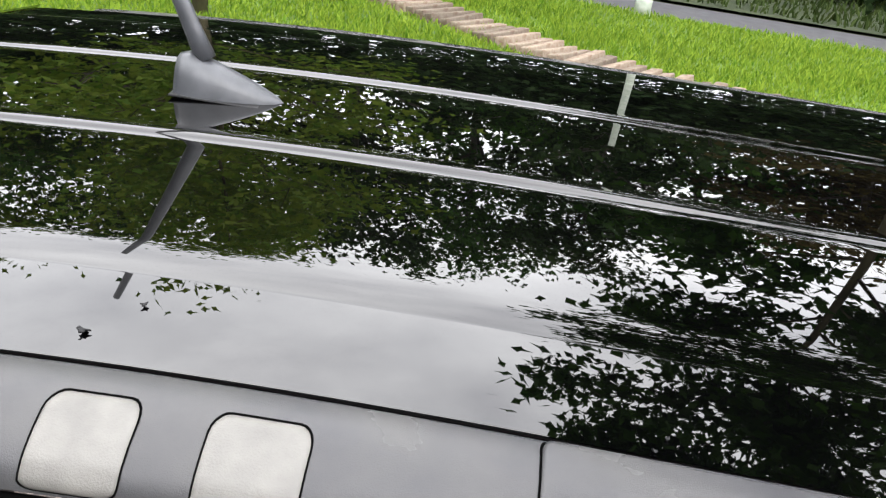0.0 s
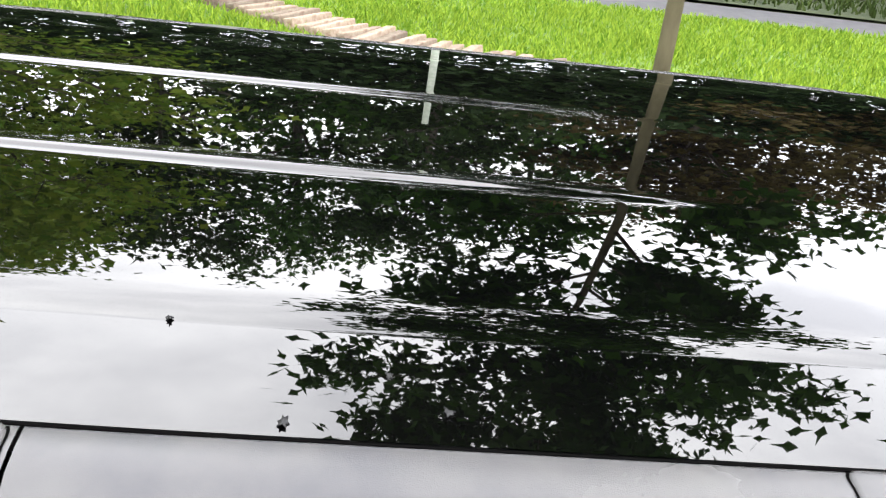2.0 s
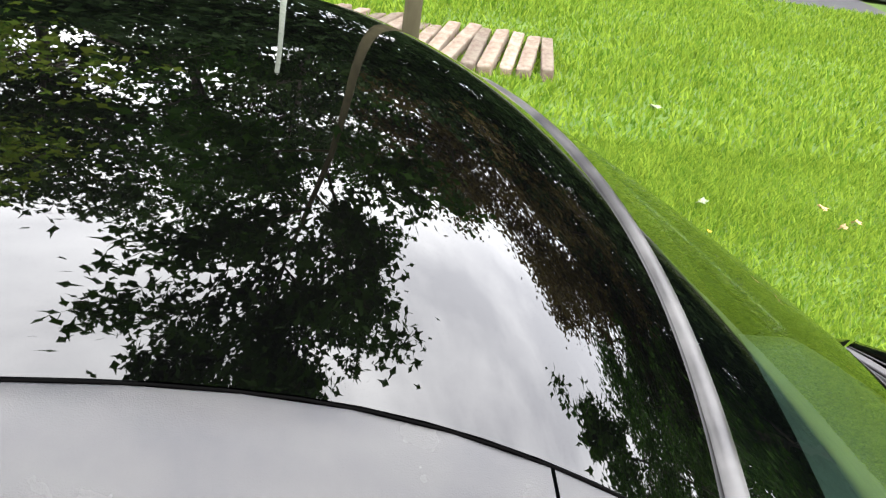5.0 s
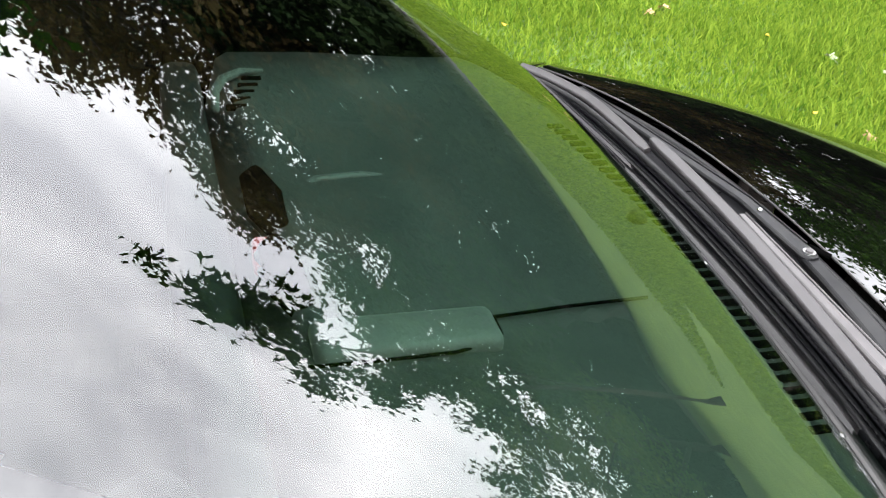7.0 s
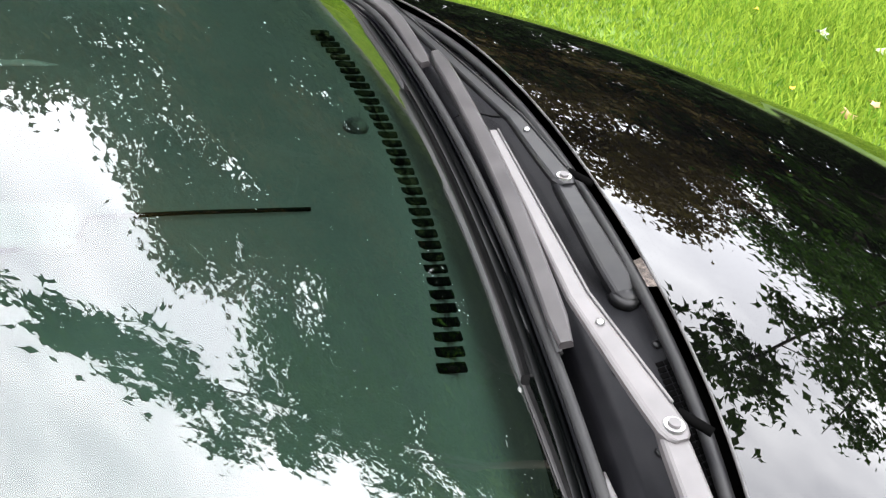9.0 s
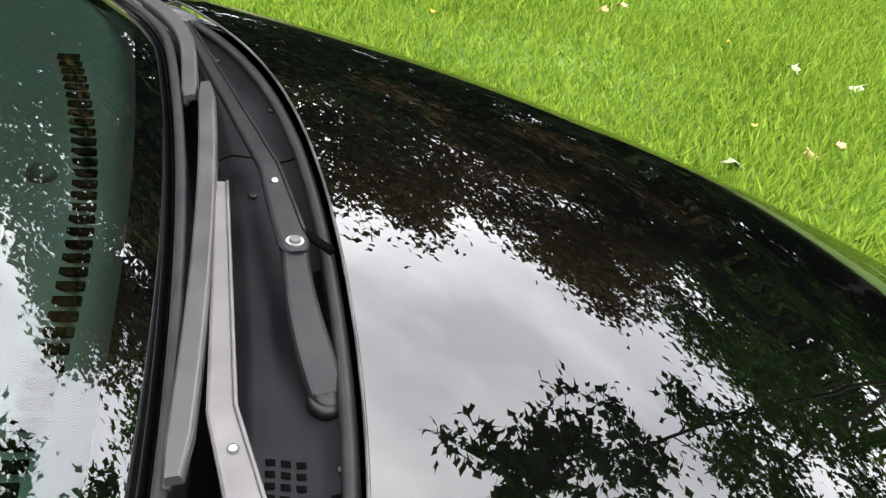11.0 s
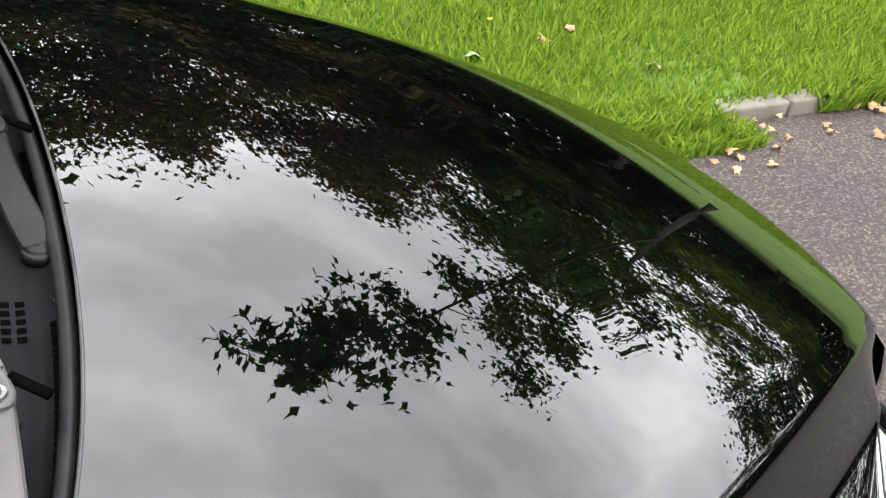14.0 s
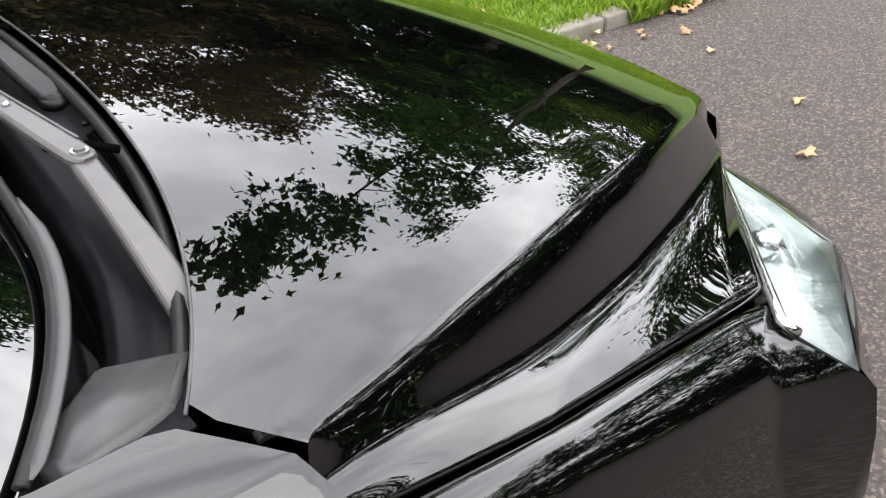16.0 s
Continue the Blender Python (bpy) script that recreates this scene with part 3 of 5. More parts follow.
for side in (-1, 1):
    # A-pillar mouldings beside the screen
    rows = []
    for w in lin(0.0, 1.0, 22):
        e = ws_point(side, w)
        out = side * (0.018 + 0.045 * w * (1 - w) + 0.035)
        rows.append([e + Vector((0, 0, -0.004)), e + Vector((-0.004, side * 0.010, 0.004)), e + Vector((-0.02, out * 0.6, -0.006)),
                     e + Vector((-0.035, out * 1.05, -0.035)), e + Vector((-0.05, out * 1.15, -0.075))])
    v = [p for r in rows for p in r]
    f = grid_faces(len(rows), 5)
    mesh_ob("pillar_moulding", v, f if side > 0 else [q[::-1] for q in f], M_STRIP, van, "grey plastic windscreen pillar moulding")
    part("pillar_joint", tube_bm([rows[k][2].lerp(rows[k][1], 0.25) + Vector((0, 0, 0.0012)) for k in range(len(rows))], 0.0011, 5), M_VOID, van)


# bonnet, wings and nose
BACK_Y = 0.692


def x_bonnet_rear(y):
    """The bonnet's rear edge; past its corners it runs forward along the wing."""
    a = min(abs(y), BACK_Y)
    return 1.133 - 0.164 * a * a - 0.351 * a ** 4 + 0.97 * max(abs(y) - BACK_Y, 0.0)


def z_top(x, y):
    a = min(abs(y), 0.75)
    d = x - (1.133 - 0.164 * a * a - 0.351 * a ** 4)
    return 1.124 - 0.048 * y * y - 0.085 * d - 0.19 * max(d, 0.0) ** 2 + 0.035 * max(d - 0.5, 0.0)


def x_front(y):
    """The bonnet's leading edge."""
    return 2.235 - 0.8 * y * y


def z_bonnet(x, y):
    s = max(x - (x_front(y) - 0.034), 0.0)
    return z_top(x, y) - s * s / 0.055


def y_crease(x):
    return 0.755 - 0.36 * (x - 1.0) - 0.09 * max(x - 1.3, 0.0) ** 2


def y_gap(x):
    return 0.786 - 0.085 * (x - 1.0) - 0.07 * max(x - 1.25, 0.0)


def z_gap(x):
    return 1.045 - 0.24 * (x - 1.0)


def lamp_line(y):
    """Where the flank of the bonnet ends above the headlight."""
    return 2.046 - 1.11 * (abs(y) - 0.382)


def crease_at(u):
    """The crease runs from the bonnet's rear corner to the nose."""
    x = 1.018 + (2.155 - 1.018) * u
    return x, y_crease(x)


ROLL = ((0.0, 0.0), (0.10, 0.006), (0.30, 0.10), (0.65, 0.50), (1.0, 1.0))
bonnet_rows = []
for u in lin(0, 1, 70):
    cx, cy = crease_at(u)
    row = []
    for q in lin(-1, 1, 71):
        y = cy * q
        x = x_bonnet_rear(y) + (x_front(y) - x_bonnet_rear(y)) * u
        edge = smoothstep(0.86, 1.0, abs(q))
        x += (cx - x) * edge * smoothstep(0.0, 0.12, u)
        row.append(Vector((x, y, z_bonnet(x, y) - 0.004 * edge ** 3)))
    flanks = []
    for side in (-1, 1):
        e = row[0] if side < 0 else row[-1]
        gx = 1.030 + (lamp_line(0.702) - 1.030) * u
        g = Vector((gx, side * (y_gap(gx) - 0.002), z_gap(gx) - 0.003))
        low = Vector((cx + 0.02 * u, side * (cy + 0.015 + 0.011 * smoothstep(0.0, 0.30, u) + 0.018 * u + 0.034 * math.sin(math.pi * u)), z_bonnet(cx, cy) - (0.034 + 0.026 * smoothstep(0.0, 0.30, u) + 0.036 * math.sin(math.pi * u)) * (1 - 0.25 * u ** 3)))
        if low.x > lamp_line(low.y):
            low.x = lamp_line(low.y)
        flank = []
        for t in (0.06, 0.14, 0.24, 0.38, 0.54, 0.70, 0.84, 1.0):
            p = e.lerp(low, t)
            p.z = e.z + (low.z - e.z) * t ** (1.0 + 0.5 * (1 - t))
            flank.append(p)
        for t in (0.07, 0.15, 0.23, 0.31, 0.39, 0.47, 0.55, 0.63, 0.71, 0.79, 0.87, 0.94, 0.985, 1.0):
            p = low.lerp(g, t)
            p.z += 0.004 * math.sin(math.pi * t) - (0.006 if t == 1.0 else 0.0)
            flank.append(p)
        flanks.append(flank)
    bonnet_rows.append(flanks[0][::-1] + row + flanks[1])
mesh_ob("bonnet", [p for r in bonnet_rows for p in r], grid_faces(len(bonnet_rows), len(bonnet_rows[0])), M_PAINT, van, "glossy black bonnet with a raised centre")
part("bonnet_lip", tube_bm([(x_bonnet_rear(y) - 0.0015, y, z_top(x_bonnet_rear(y), y) - 0.0005) for y in lin(-BACK_Y, BACK_Y, 60)], 0.0017, 6), M_SEAL, van, "thin edge of the bonnet")
for side in (-1, 1):
    rows = []
    for x in lin(0.90, 1.60, 28):
        gy = y_gap(max(x, 1.0)) + 0.004
        oy = gy + 0.07 * max(x - 1.25, 0.0)
        gz = z_gap(x) - 0.004 - 0.05 * max(1.02 - x, 0.0)
        rows.append([(x, side * (gy - 0.002), gz - 0.05), (x, side * (gy - 0.001), gz - 0.006), (x, side * (gy + 0.004), gz - 0.0005), (x, side * (gy + 0.018), gz - 0.007),
                     (x, side * (oy + 0.038), gz - 0.028), (x, side * (oy + 0.056), gz - 0.070), (x, side * (oy + 0.070), gz - 0.15),
                     (x, side * 0.885, gz - 0.34), (x, side * 0.885, 0.50), (x, side * 0.86, 0.34)])
    rows.append([(1.690, side * 0.700, 0.82), (1.690, side * 0.702, 0.866), (1.684, side * 0.709, 0.872), (1.664, side * 0.728, 0.876), (1.640, side * 0.756, 0.874),
                 (1.698, side * 0.830, 0.832), (1.722, side * 0.842, 0.805), (1.736, side * 0.852, 0.735), (1.746, side * 0.860, 0.635), (1.72, side * 0.850, 0.415)])
    v = [p for r in rows for p in r]
    f = grid_faces(len(rows), 10)
    mesh_ob("front_wing", v, f if side < 0 else [q[::-1] for q in f], M_PAINT, van, "black front wing")
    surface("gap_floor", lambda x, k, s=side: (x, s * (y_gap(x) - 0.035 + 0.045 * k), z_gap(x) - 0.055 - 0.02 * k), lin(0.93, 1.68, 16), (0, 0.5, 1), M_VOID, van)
    # panel closing the corner between bonnet, cowl and wing
    rows = []
    for t in lin(0, 1, 14):
        r, q = min(t / 0.7, 1.0), max(t - 0.7, 0.0) / 0.3
        x1, y1 = 0.963 + 0.054 * r + 0.016 * q, BACK_Y + 0.004 + 0.057 * r + 0.040 * q
        rows.append([Vector((0.80 + 0.03 * t, side * (0.712 + 0.070 * t), 1.124 - 0.020 * t - 0.050 * t * t)), Vector((0.87 + 0.05 * t, side * (0.706 + 0.080 * t), 1.112 - 0.014 * t - 0.038 * t * t)),
                     Vector((x1 - 0.02, side * (y1 - 0.004), z_top(x1, y1) - 0.002 - 0.016 * q)), Vector((x1, side * y1, z_top(x1, y1) - 0.004 - 0.020 * q))])
    v = [p for r in rows for p in r]
    f = grid_faces(len(rows), 4)
    mesh_ob("wing_corner", v, f if side > 0 else [q[::-1] for q in f], M_PAINT, van, "black wing corner panel beside the cowl")
    # headlamp
    A, B = Vector((2.050, side * 0.382, 0.800)), Vector((1.642, side * 0.750, 0.884))
    D, C = Vector((2.085, side * 0.590, 0.735)), Vector((1.700, side * 0.828, 0.835))

    def lamp(u, w, bulge=0.045, A=A, B=B, C=C, D=D, s=side):
        p = A.lerp(B, u).lerp(D.lerp(C, u), w)
        k = 16 * u * (1 - u) * w * (1 - w)
        return p + Vector((0.62, s * 0.45, 0.50)) * bulge * k ** 0.6
    cover = surface("headlight", lamp, lin(0, 1, 21), lin(0, 1, 13), M_LENS, van, "clear headlight with a ribbed bright reflector", flip=side < 0)
    cover.visible_shadow = False
    uu, ww = lin(0, 1, 49), lin(0, 1, 11)
    v = []
    for i, u in enumerate(uu):
        for w in ww:
            p = lamp(u, w, 0.0)
            deep = 0.055 * (math.sin(math.pi * u) ** 0.5) * (math.sin(math.pi * w) ** 0.5)
            rib = (0.0028 if i % 2 else -0.0028) if 0.3 < u < 0.92 and 0.1 < w < 0.95 else 0
            v.append(p - Vector((0.62, side * 0.45, 0.50)) * (deep + 0.004 + rib))
    f = grid_faces(49, 11)
    mesh_ob("reflector", v, f if side > 0 else [q[::-1] for q in f], M_REFLECTOR, cover, "ribbed bright reflector", smooth=False)
    part("bulb_shroud", tube_bm([lamp(0.30, 0.5, 0) - Vector((0.62, side * 0.45, 0.50)) * 0.06, lamp(0.30, 0.5, 0) - Vector((0.62, side * 0.45, 0.50)) * 0.008], [0.030, 0.022], 14), M_CHROME, cover)
    part("trim", tube_bm([A.lerp(B, t) + Vector((0, 0, 0.003)) for t in lin(-0.01, 1.0, 14)] + [B.lerp(C, 0.10), B.lerp(C, 0.22)], 0.0068, 8), M_CHROME, cover, "bright edge of the headlight")
    # bumper corner below the lamp
    rows = []
    for t in lin(0, 1, 12):
        p = D.lerp(C, t)
        rows.append([p, p + Vector((0.022, side * 0.012, -0.03)), p + Vector((0.035, side * 0.022, -0.10)), p + Vector((0.045, side * 0.03, -0.20)), p + Vector((0.02, side * 0.02, -0.42))])
    v = [p for r in rows for p in r]
    f = grid_faces(len(rows), 5)
    mesh_ob("bumper_corner", v, f if side > 0 else [q[::-1] for q in f], M_PAINT, van, "black bumper corner")
# nose between the lamps
rows = []
for q in lin(-1, 1, 41):
    y = 0.60 * q
    k = smoothstep(0.29, 0.385, abs(y))
    x0, z0 = x_front(min(abs(y), 0.30)), z_bonnet(x_front(min(abs(y), 0.30)), min(abs(y), 0.30))
    x = x0 + (2.060 + 0.10 * max(abs(y) - 0.385, 0) - x0) * k
    z = z0 + (0.797 - 0.30 * max(abs(y) - 0.385, 0) - z0) * k
    out = 0.03 * (1 - k) + 0.05 * k
    rows.append([(x - 0.004, y, z - 0.001), (x + 0.012, y, z - 0.022), (x + out, y, z - 0.09), (x + out + 0.025, y, 0.58), (x + out + 0.04, y, 0.46), (x + out - 0.02, y, 0.30)])
mesh_ob("nose", [p for r in rows for p in r], grid_faces(len(rows), 6), M_PAINT, van, "black nose and bumper")
part("grille", box_bm((0.02, 0.62, 0.07), 0.008, (2.262, 0, 0.62)), M_COWL, van, "dark grille")
# tailgate and underside
rows = []
for y in lin(-0.60, 0.60, 13):
    rows.append([(REAR_X, y * 0.93, z_roof(REAR_X, min(abs(y * 0.93), 0.56))), (REAR_X - 0.08, y * 0.97, 1.66), (REAR_X - 0.16, y * 1.15, 1.15), (REAR_X - 0.20, y * 1.28, 0.75), (REAR_X - 0.22, y * 1.3, 0.34)])
mesh_ob("tailgate", [p for r in rows for p in r], [q[::-1] for q in grid_faces(len(rows), 5)], M_PAINT, van, "black tailgate")
part("underbody", box_bm((4.4, 1.60, 0.10), 0.03, (-0.4, 0, 0.33)), M_VOID, van)


def wheel(x, side):
    w = new("wheel")
    w.parent = van
    w.location = (x, side * 0.80, 0.30)
    bm = bmesh.new()
    prof = ((0.21, -0.09), (0.29, -0.095), (0.315, -0.07), (0.318, 0), (0.315, 0.07), (0.29, 0.095), (0.21, 0.09))
    rings = []
    for k in range(28):
        a = 2 * math.pi * k / 28
        rings.append([bm.verts.new((math.cos(a) * r, y, math.sin(a) * r)) for r, y in prof])
    for k in range(28):
        for j in range(len(prof) - 1):
            bm.faces.new((rings[k][j], rings[(k + 1) % 28][j], rings[(k + 1) % 28][j + 1], rings[k][j + 1]))
    part("tyre", bm, M_TYRE, w)
    bm = bmesh.new()
    bmesh.ops.create_cone(bm, cap_ends=True, segments=24, radius1=0.208, radius2=0.19, depth=0.12, matrix=Matrix.Rotation(radians(90 * side), 4, "X"))
    part("rim", bm, M_RIM, w)


for x in (1.30, -1.70):
    for side in (-1, 1):
        wheel(x, side)

# ---------------------------------------------------------------- cowl between screen and bonnet
def cowl_point(y, k):
    """k from 0 at the glass to 1 at the bonnet."""
    g = ws_bottom(y)
    bx = x_bonnet_rear(y) - 0.006
    bz = z_top(x_bonnet_rear(y), y)
    prof = ((0.0, 0.005), (0.05, 0.001), (0.08, -0.040), (0.13, -0.075), (0.26, -0.075), (0.33, -0.034), (0.43, -0.026), (0.56, -0.027), (0.70, -0.031), (0.84, -0.031), (0.93, -0.026), (1.0, -0.018))
    f = k * (len(prof) - 1)
    i = min(int(f), len(prof) - 2)
    t = f - i
    px = prof[i][0] + (prof[i + 1][0] - prof[i][0]) * t
    pz = prof[i][1] + (prof[i + 1][1] - prof[i][1]) * t
    taper = 1 - 0.8 * smoothstep(0.60, 0.70, abs(y))
    return Vector((g.x + (bx - g.x) * px, y, g.z + (bz - g.z) * px + pz * taper))


surface("cowl_panel", cowl_point, lin(-0.70, 0.70, 72), lin(0, 1, 45), M_COWL, van, "black plastic cowl panel under the windscreen", thick=0.003, flip=False)
part("screen_foot_seal", tube_bm([ws_bottom(y) + Vector((0.004, 0, 0.010)) for y in lin(-0.70, 0.70, 50)], 0.0055, 8, 0.7), M_RUBBER, van, "black rubber edge at the foot of the screen")
# Added black sheet: closes the see-through gap and paints shade under the bonnet edge.
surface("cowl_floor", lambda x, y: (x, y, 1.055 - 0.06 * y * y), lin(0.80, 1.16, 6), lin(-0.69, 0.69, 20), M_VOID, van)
part("screen_foot_trim", tube_bm([ws_bottom(y) + Vector((0.010, 0, 0.012)) for y in lin(-0.70, -0.40, 30)], [0.002] + [0.0065] * 24 + [0.005, 0.004, 0.003, 0.002, 0.001], 8, 0.25), M_BLADE_FRAME, van, "grey plastic trim at the foot of the windscreen pillar")
part("bonnet_seal", tube_bm([(x_bonnet_rear(y) - 0.012, y, z_top(x_bonnet_rear(y), y) - 0.014) for y in lin(-0.685, 0.685, 50)], 0.007, 8, 0.8), M_RUBBER, van, "black rubber seal under the bonnet edge")


for side in (-1, 1):
    pts = ((0.945, 0.618, 1.100), (1.008, 0.632, 1.094), (0.972, 0.676, 1.090), (0.900, 0.700, 1.096), (0.880, 0.684, 1.104), (0.912, 0.645, 1.102))
    bm = bmesh.new()
    top = [bm.verts.new((x, side * y, z + 0.010)) for x, y, z in pts]
    low = [bm.verts.new((x, side * y, z - 0.03)) for x, y, z in pts]
    bm.faces.new(top)
    for k in range(6):
        bm.faces.new((top[k], top[(k + 1) % 6], low[(k + 1) % 6], low[k]))
    bmesh.ops.recalc_face_normals(bm, faces=bm.faces[:])
    bmesh.ops.bevel(bm, geom=[e for e in bm.edges if all(v in top for v in e.verts)], offset=0.005, segments=2, affect="EDGES")
    part("cowl_end", bm, M_STRIP, van, "smooth grey plastic cowl end piece")


def cowl_grid(y0, y1, k0, k1, n, rows):
    g = new("cowl_grille")
    g.parent = van
    g["label"] = "row of small square air slots"
    first = None
    for i in range(n):
        y = y0 + (y1 - y0) * (i + 0.5) / n
        for j in range(rows):
            k = k0 + (k1 - k0) * (j + 0.5) / rows
            p = cowl_point(y, k)
            if first is None:
                first = part("slot", box_bm((0.0070, 0.0060, 0.0012), 0.0004, seg=1), M_VOID, g)
                s = first
            else:
                s = first.copy()
                scene.collection.objects.link(s)
            d = cowl_point(y, k + 0.01) - cowl_point(y, k - 0.01)
            s.location = p + Vector((0, 0, 0.0008))
            s.rotation_euler = (0, -math.atan2(d.z, d.x), 0)


cowl_grid(-0.148, 0.024, 0.84, 0.95, 23, 2)
cowl_grid(-0.455, -0.245, 0.84, 0.95, 28, 2)
cowl_grid(-0.265, -0.210, 0.60, 0.76, 5, 3)
for y, k in ((0.366, 0.90), (0.153, 0.62), (-0.225, 0.90), (0.53, 0.75), (-0.35, 0.70), (0.05, 0.30)):
    bm = bmesh.new()
    bmesh.ops.create_uvsphere(bm, u_segments=12, v_segments=8, radius=0.0052)
    for v in bm.verts:
        v.co.z *= 0.55
    c = part("cowl_clip", bm, M_CAP, van)
    c.location = cowl_point(y, k) + Vector((0, 0, 0.002))
part("cowl_joint", tube_bm([cowl_point(0.24, k) + Vector((0, 0, 0.0006)) for k in lin(0.45, 0.92, 10)], 0.0012, 5), M_VOID, van)


def wiper(pivot, hinge, elbow, tip_mid, blade_a, blade_b, name_label, slim=1.0, enamel=M_ARM, bend=0.0):
    w = empty("wiper", name_label, "wiper", pivot, group="windscreen wipers")
    base = Vector(pivot)

    def rel(p):
        return Vector(p) - base
    bm = bmesh.new()
    bmesh.ops.create_cone(bm, cap_ends=True, segments=24, radius1=0.0175, radius2=0.0160, depth=0.013)
    bmesh.ops.bevel(bm, geom=[e for e in bm.edges if all(v.co.z > 0 for v in e.verts)], offset=0.0035, segments=3, affect="EDGES")
    cap = part("pivot_cap", bm, M_CAP, w, "round matt black pivot cap")
    cap.location = (0, 0, 0.010)
    base_pts = [rel(Vector(pivot).lerp(Vector(hinge), t)) + Vector((0.006 * bend * math.sin(math.pi * t), 0, 0.006 + 0.008 * math.sin(math.pi * t))) for t in lin(-0.06, 1.05, 14)]
    part("arm_base", bar_bm(base_pts, [q * slim for q in (0.010, 0.0150, 0.0158, 0.0158, 0.0155, 0.0150, 0.0145, 0.0140, 0.0136, 0.0132, 0.0130, 0.0128, 0.0124, 0.0100)], [0.007] + [0.010] * 12 + [0.007]), enamel, w, "painted wiper arm base", smooth=False)
    for nm, r, hgt, material in (("hinge_washer", 0.0098, 0.0225, M_STEEL), ("hinge_nut", 0.0060, 0.0250, M_ARM)):
        bm = bmesh.new()
        bmesh.ops.create_cone(bm, cap_ends=True, segments=20, radius1=r * slim, radius2=r * slim * 0.86, depth=0.005)
        h = part(nm, bm, material, w, smooth=False)
        h.location = rel(hinge) + Vector((0, 0, hgt - 0.004))
    side_rod = rel(hinge) + Vector((0.022, 0.004, 0.014))
    part("hinge_pin", tube_bm([side_rod + Vector((-0.010, 0.014, 0.002)), side_rod + Vector((0.012, -0.008, -0.002))], 0.0042, 8), M_VOID, w, "short black hinge pin")
    d0 = (Vector(elbow) - Vector(hinge)).normalized()
    arm_pts = [rel(hinge) - d0 * 0.013 + Vector((0, 0, 0.012)), rel(hinge) - d0 * 0.009 + Vector((0, 0, 0.012)), rel(hinge) + Vector((0, 0, 0.012))]
    arm_pts += [rel(Vector(hinge).lerp(Vector(elbow), t)) + Vector((0, 0, 0.012)) for t in lin(0.15, 1, 6)]
    arm_pts += [rel(Vector(elbow).lerp(Vector(tip_mid), t)) + Vector((0, 0, 0.012)) for t in lin(0.12, 1, 8)]
    part("arm", bar_bm(arm_pts, [q * slim for q in (0.006, 0.0105, 0.0140, 0.0142, 0.0138, 0.0132, 0.0122, 0.0112, 0.0102, 0.0096, 0.0090, 0.0084, 0.0078, 0.0072, 0.0066, 0.0060, 0.0052)], [0.007] * 17), enamel, w, "long wiper arm", smooth=False)
    part("arm_rail", tube_bm([p + Vector((0.0125 * slim * (1 - 0.55 * i / 13), 0, 0.0075)) for i, p in enumerate(arm_pts[3:])], 0.0016, 6), enamel, w, "raised edge of the arm")
    bm = bmesh.new()
    bmesh.ops.create_uvsphere(bm, u_segments=14, v_segments=8, radius=0.0042)
    r = part("rivet", bm, M_STEEL, w)
    r.location = rel(elbow).lerp(rel(hinge), 0.25) + Vector((0, 0, 0.0195))
    a, b = Vector(blade_a), Vector(blade_b)
    pts = []
    for t in lin(0, 1, 18):
        y = a.y + (b.y - a.y) * t
        g = ws_bottom(y)
        off = a.x - ws_bottom(a.y).x + ((b.x - ws_bottom(b.y).x) - (a.x - ws_bottom(a.y).x)) * t
        zoff = a.z - ws_bottom(a.y).z + ((b.z - ws_bottom(b.y).z) - (a.z - ws_bottom(a.y).z)) * t
        pts.append(rel((g.x + off, y, g.z + zoff)))
    part("blade_frame", bar_bm([p + Vector((0, 0, 0.006)) for p in pts], [0.006] + [0.0095] * 16 + [0.006], [0.008] * 18, (-0.3, 0, 1)), M_BLADE_FRAME, w, "dull grey-black wiper blade frame", smooth=False)
    part("blade_rubber", tube_bm([p + Vector((-0.006, 0, 0.001)) for p in pts], 0.004, 6), M_RUBBER, w, "black wiper blade rubber")
    return w


wiper((1.030, -0.680, 1.050), (1.048, -0.367, 1.120), (1.020, -0.215, 1.134), (1.024, 0.085, 1.136), (0.991, -0.274, 1.136), (1.012, 0.320, 1.134),
      "grey enamelled wiper lying along the foot of the screen")
wiper((1.104, -0.154, 1.090), (1.088, 0.013, 1.117), (1.072, 0.150, 1.120), (0.985, 0.540, 1.112), (0.995, 0.300, 1.126), (0.925, 0.660, 1.108),
      "dark enamelled wiper with a round black pivot cap", 1.0, M_CAP, -1.0)

# ---------------------------------------------------------------- aerial on the roof
aerial = empty("aerial", "black plastic roof aerial with a thick mast", "aerial", (-2.13, 0, z_roof(-2.13, 0)))
rows = []
for t in lin(0, 1, 15):
    x = -0.060 + 0.125 * t
    wdt = 0.030 * (1 - t ** 2.2) ** 0.6 * (0.72 + 0.28 * min(1, t * 6)) + 0.0006
    hgt = 0.050 * (1 - t) ** 0.85 * (0.80 + 0.20 * smoothstep(0, 0.12, t)) + 0.003
    rows.append([(x, -wdt * math.cos(math.pi * k / 10) * (1.0 if 0 < k < 10 else 1.06), hgt * math.sin(math.pi * k / 10) ** 0.62 if 0 < k < 10 else 0.0) for k in range(11)])
v = [p for r in rows for p in r]
f = grid_faces(len(rows), 11)
f.append(tuple(range(11)))
mesh_ob("aerial_base", v, [q[::-1] for q in f], M_ANT, aerial, "ridged black plastic foot")
part("aerial_foot_seal", box_bm((0.13, 0.064, 0.003), 0.0014, (0.002, 0, 0.0005)), M_RUBBER, aerial)
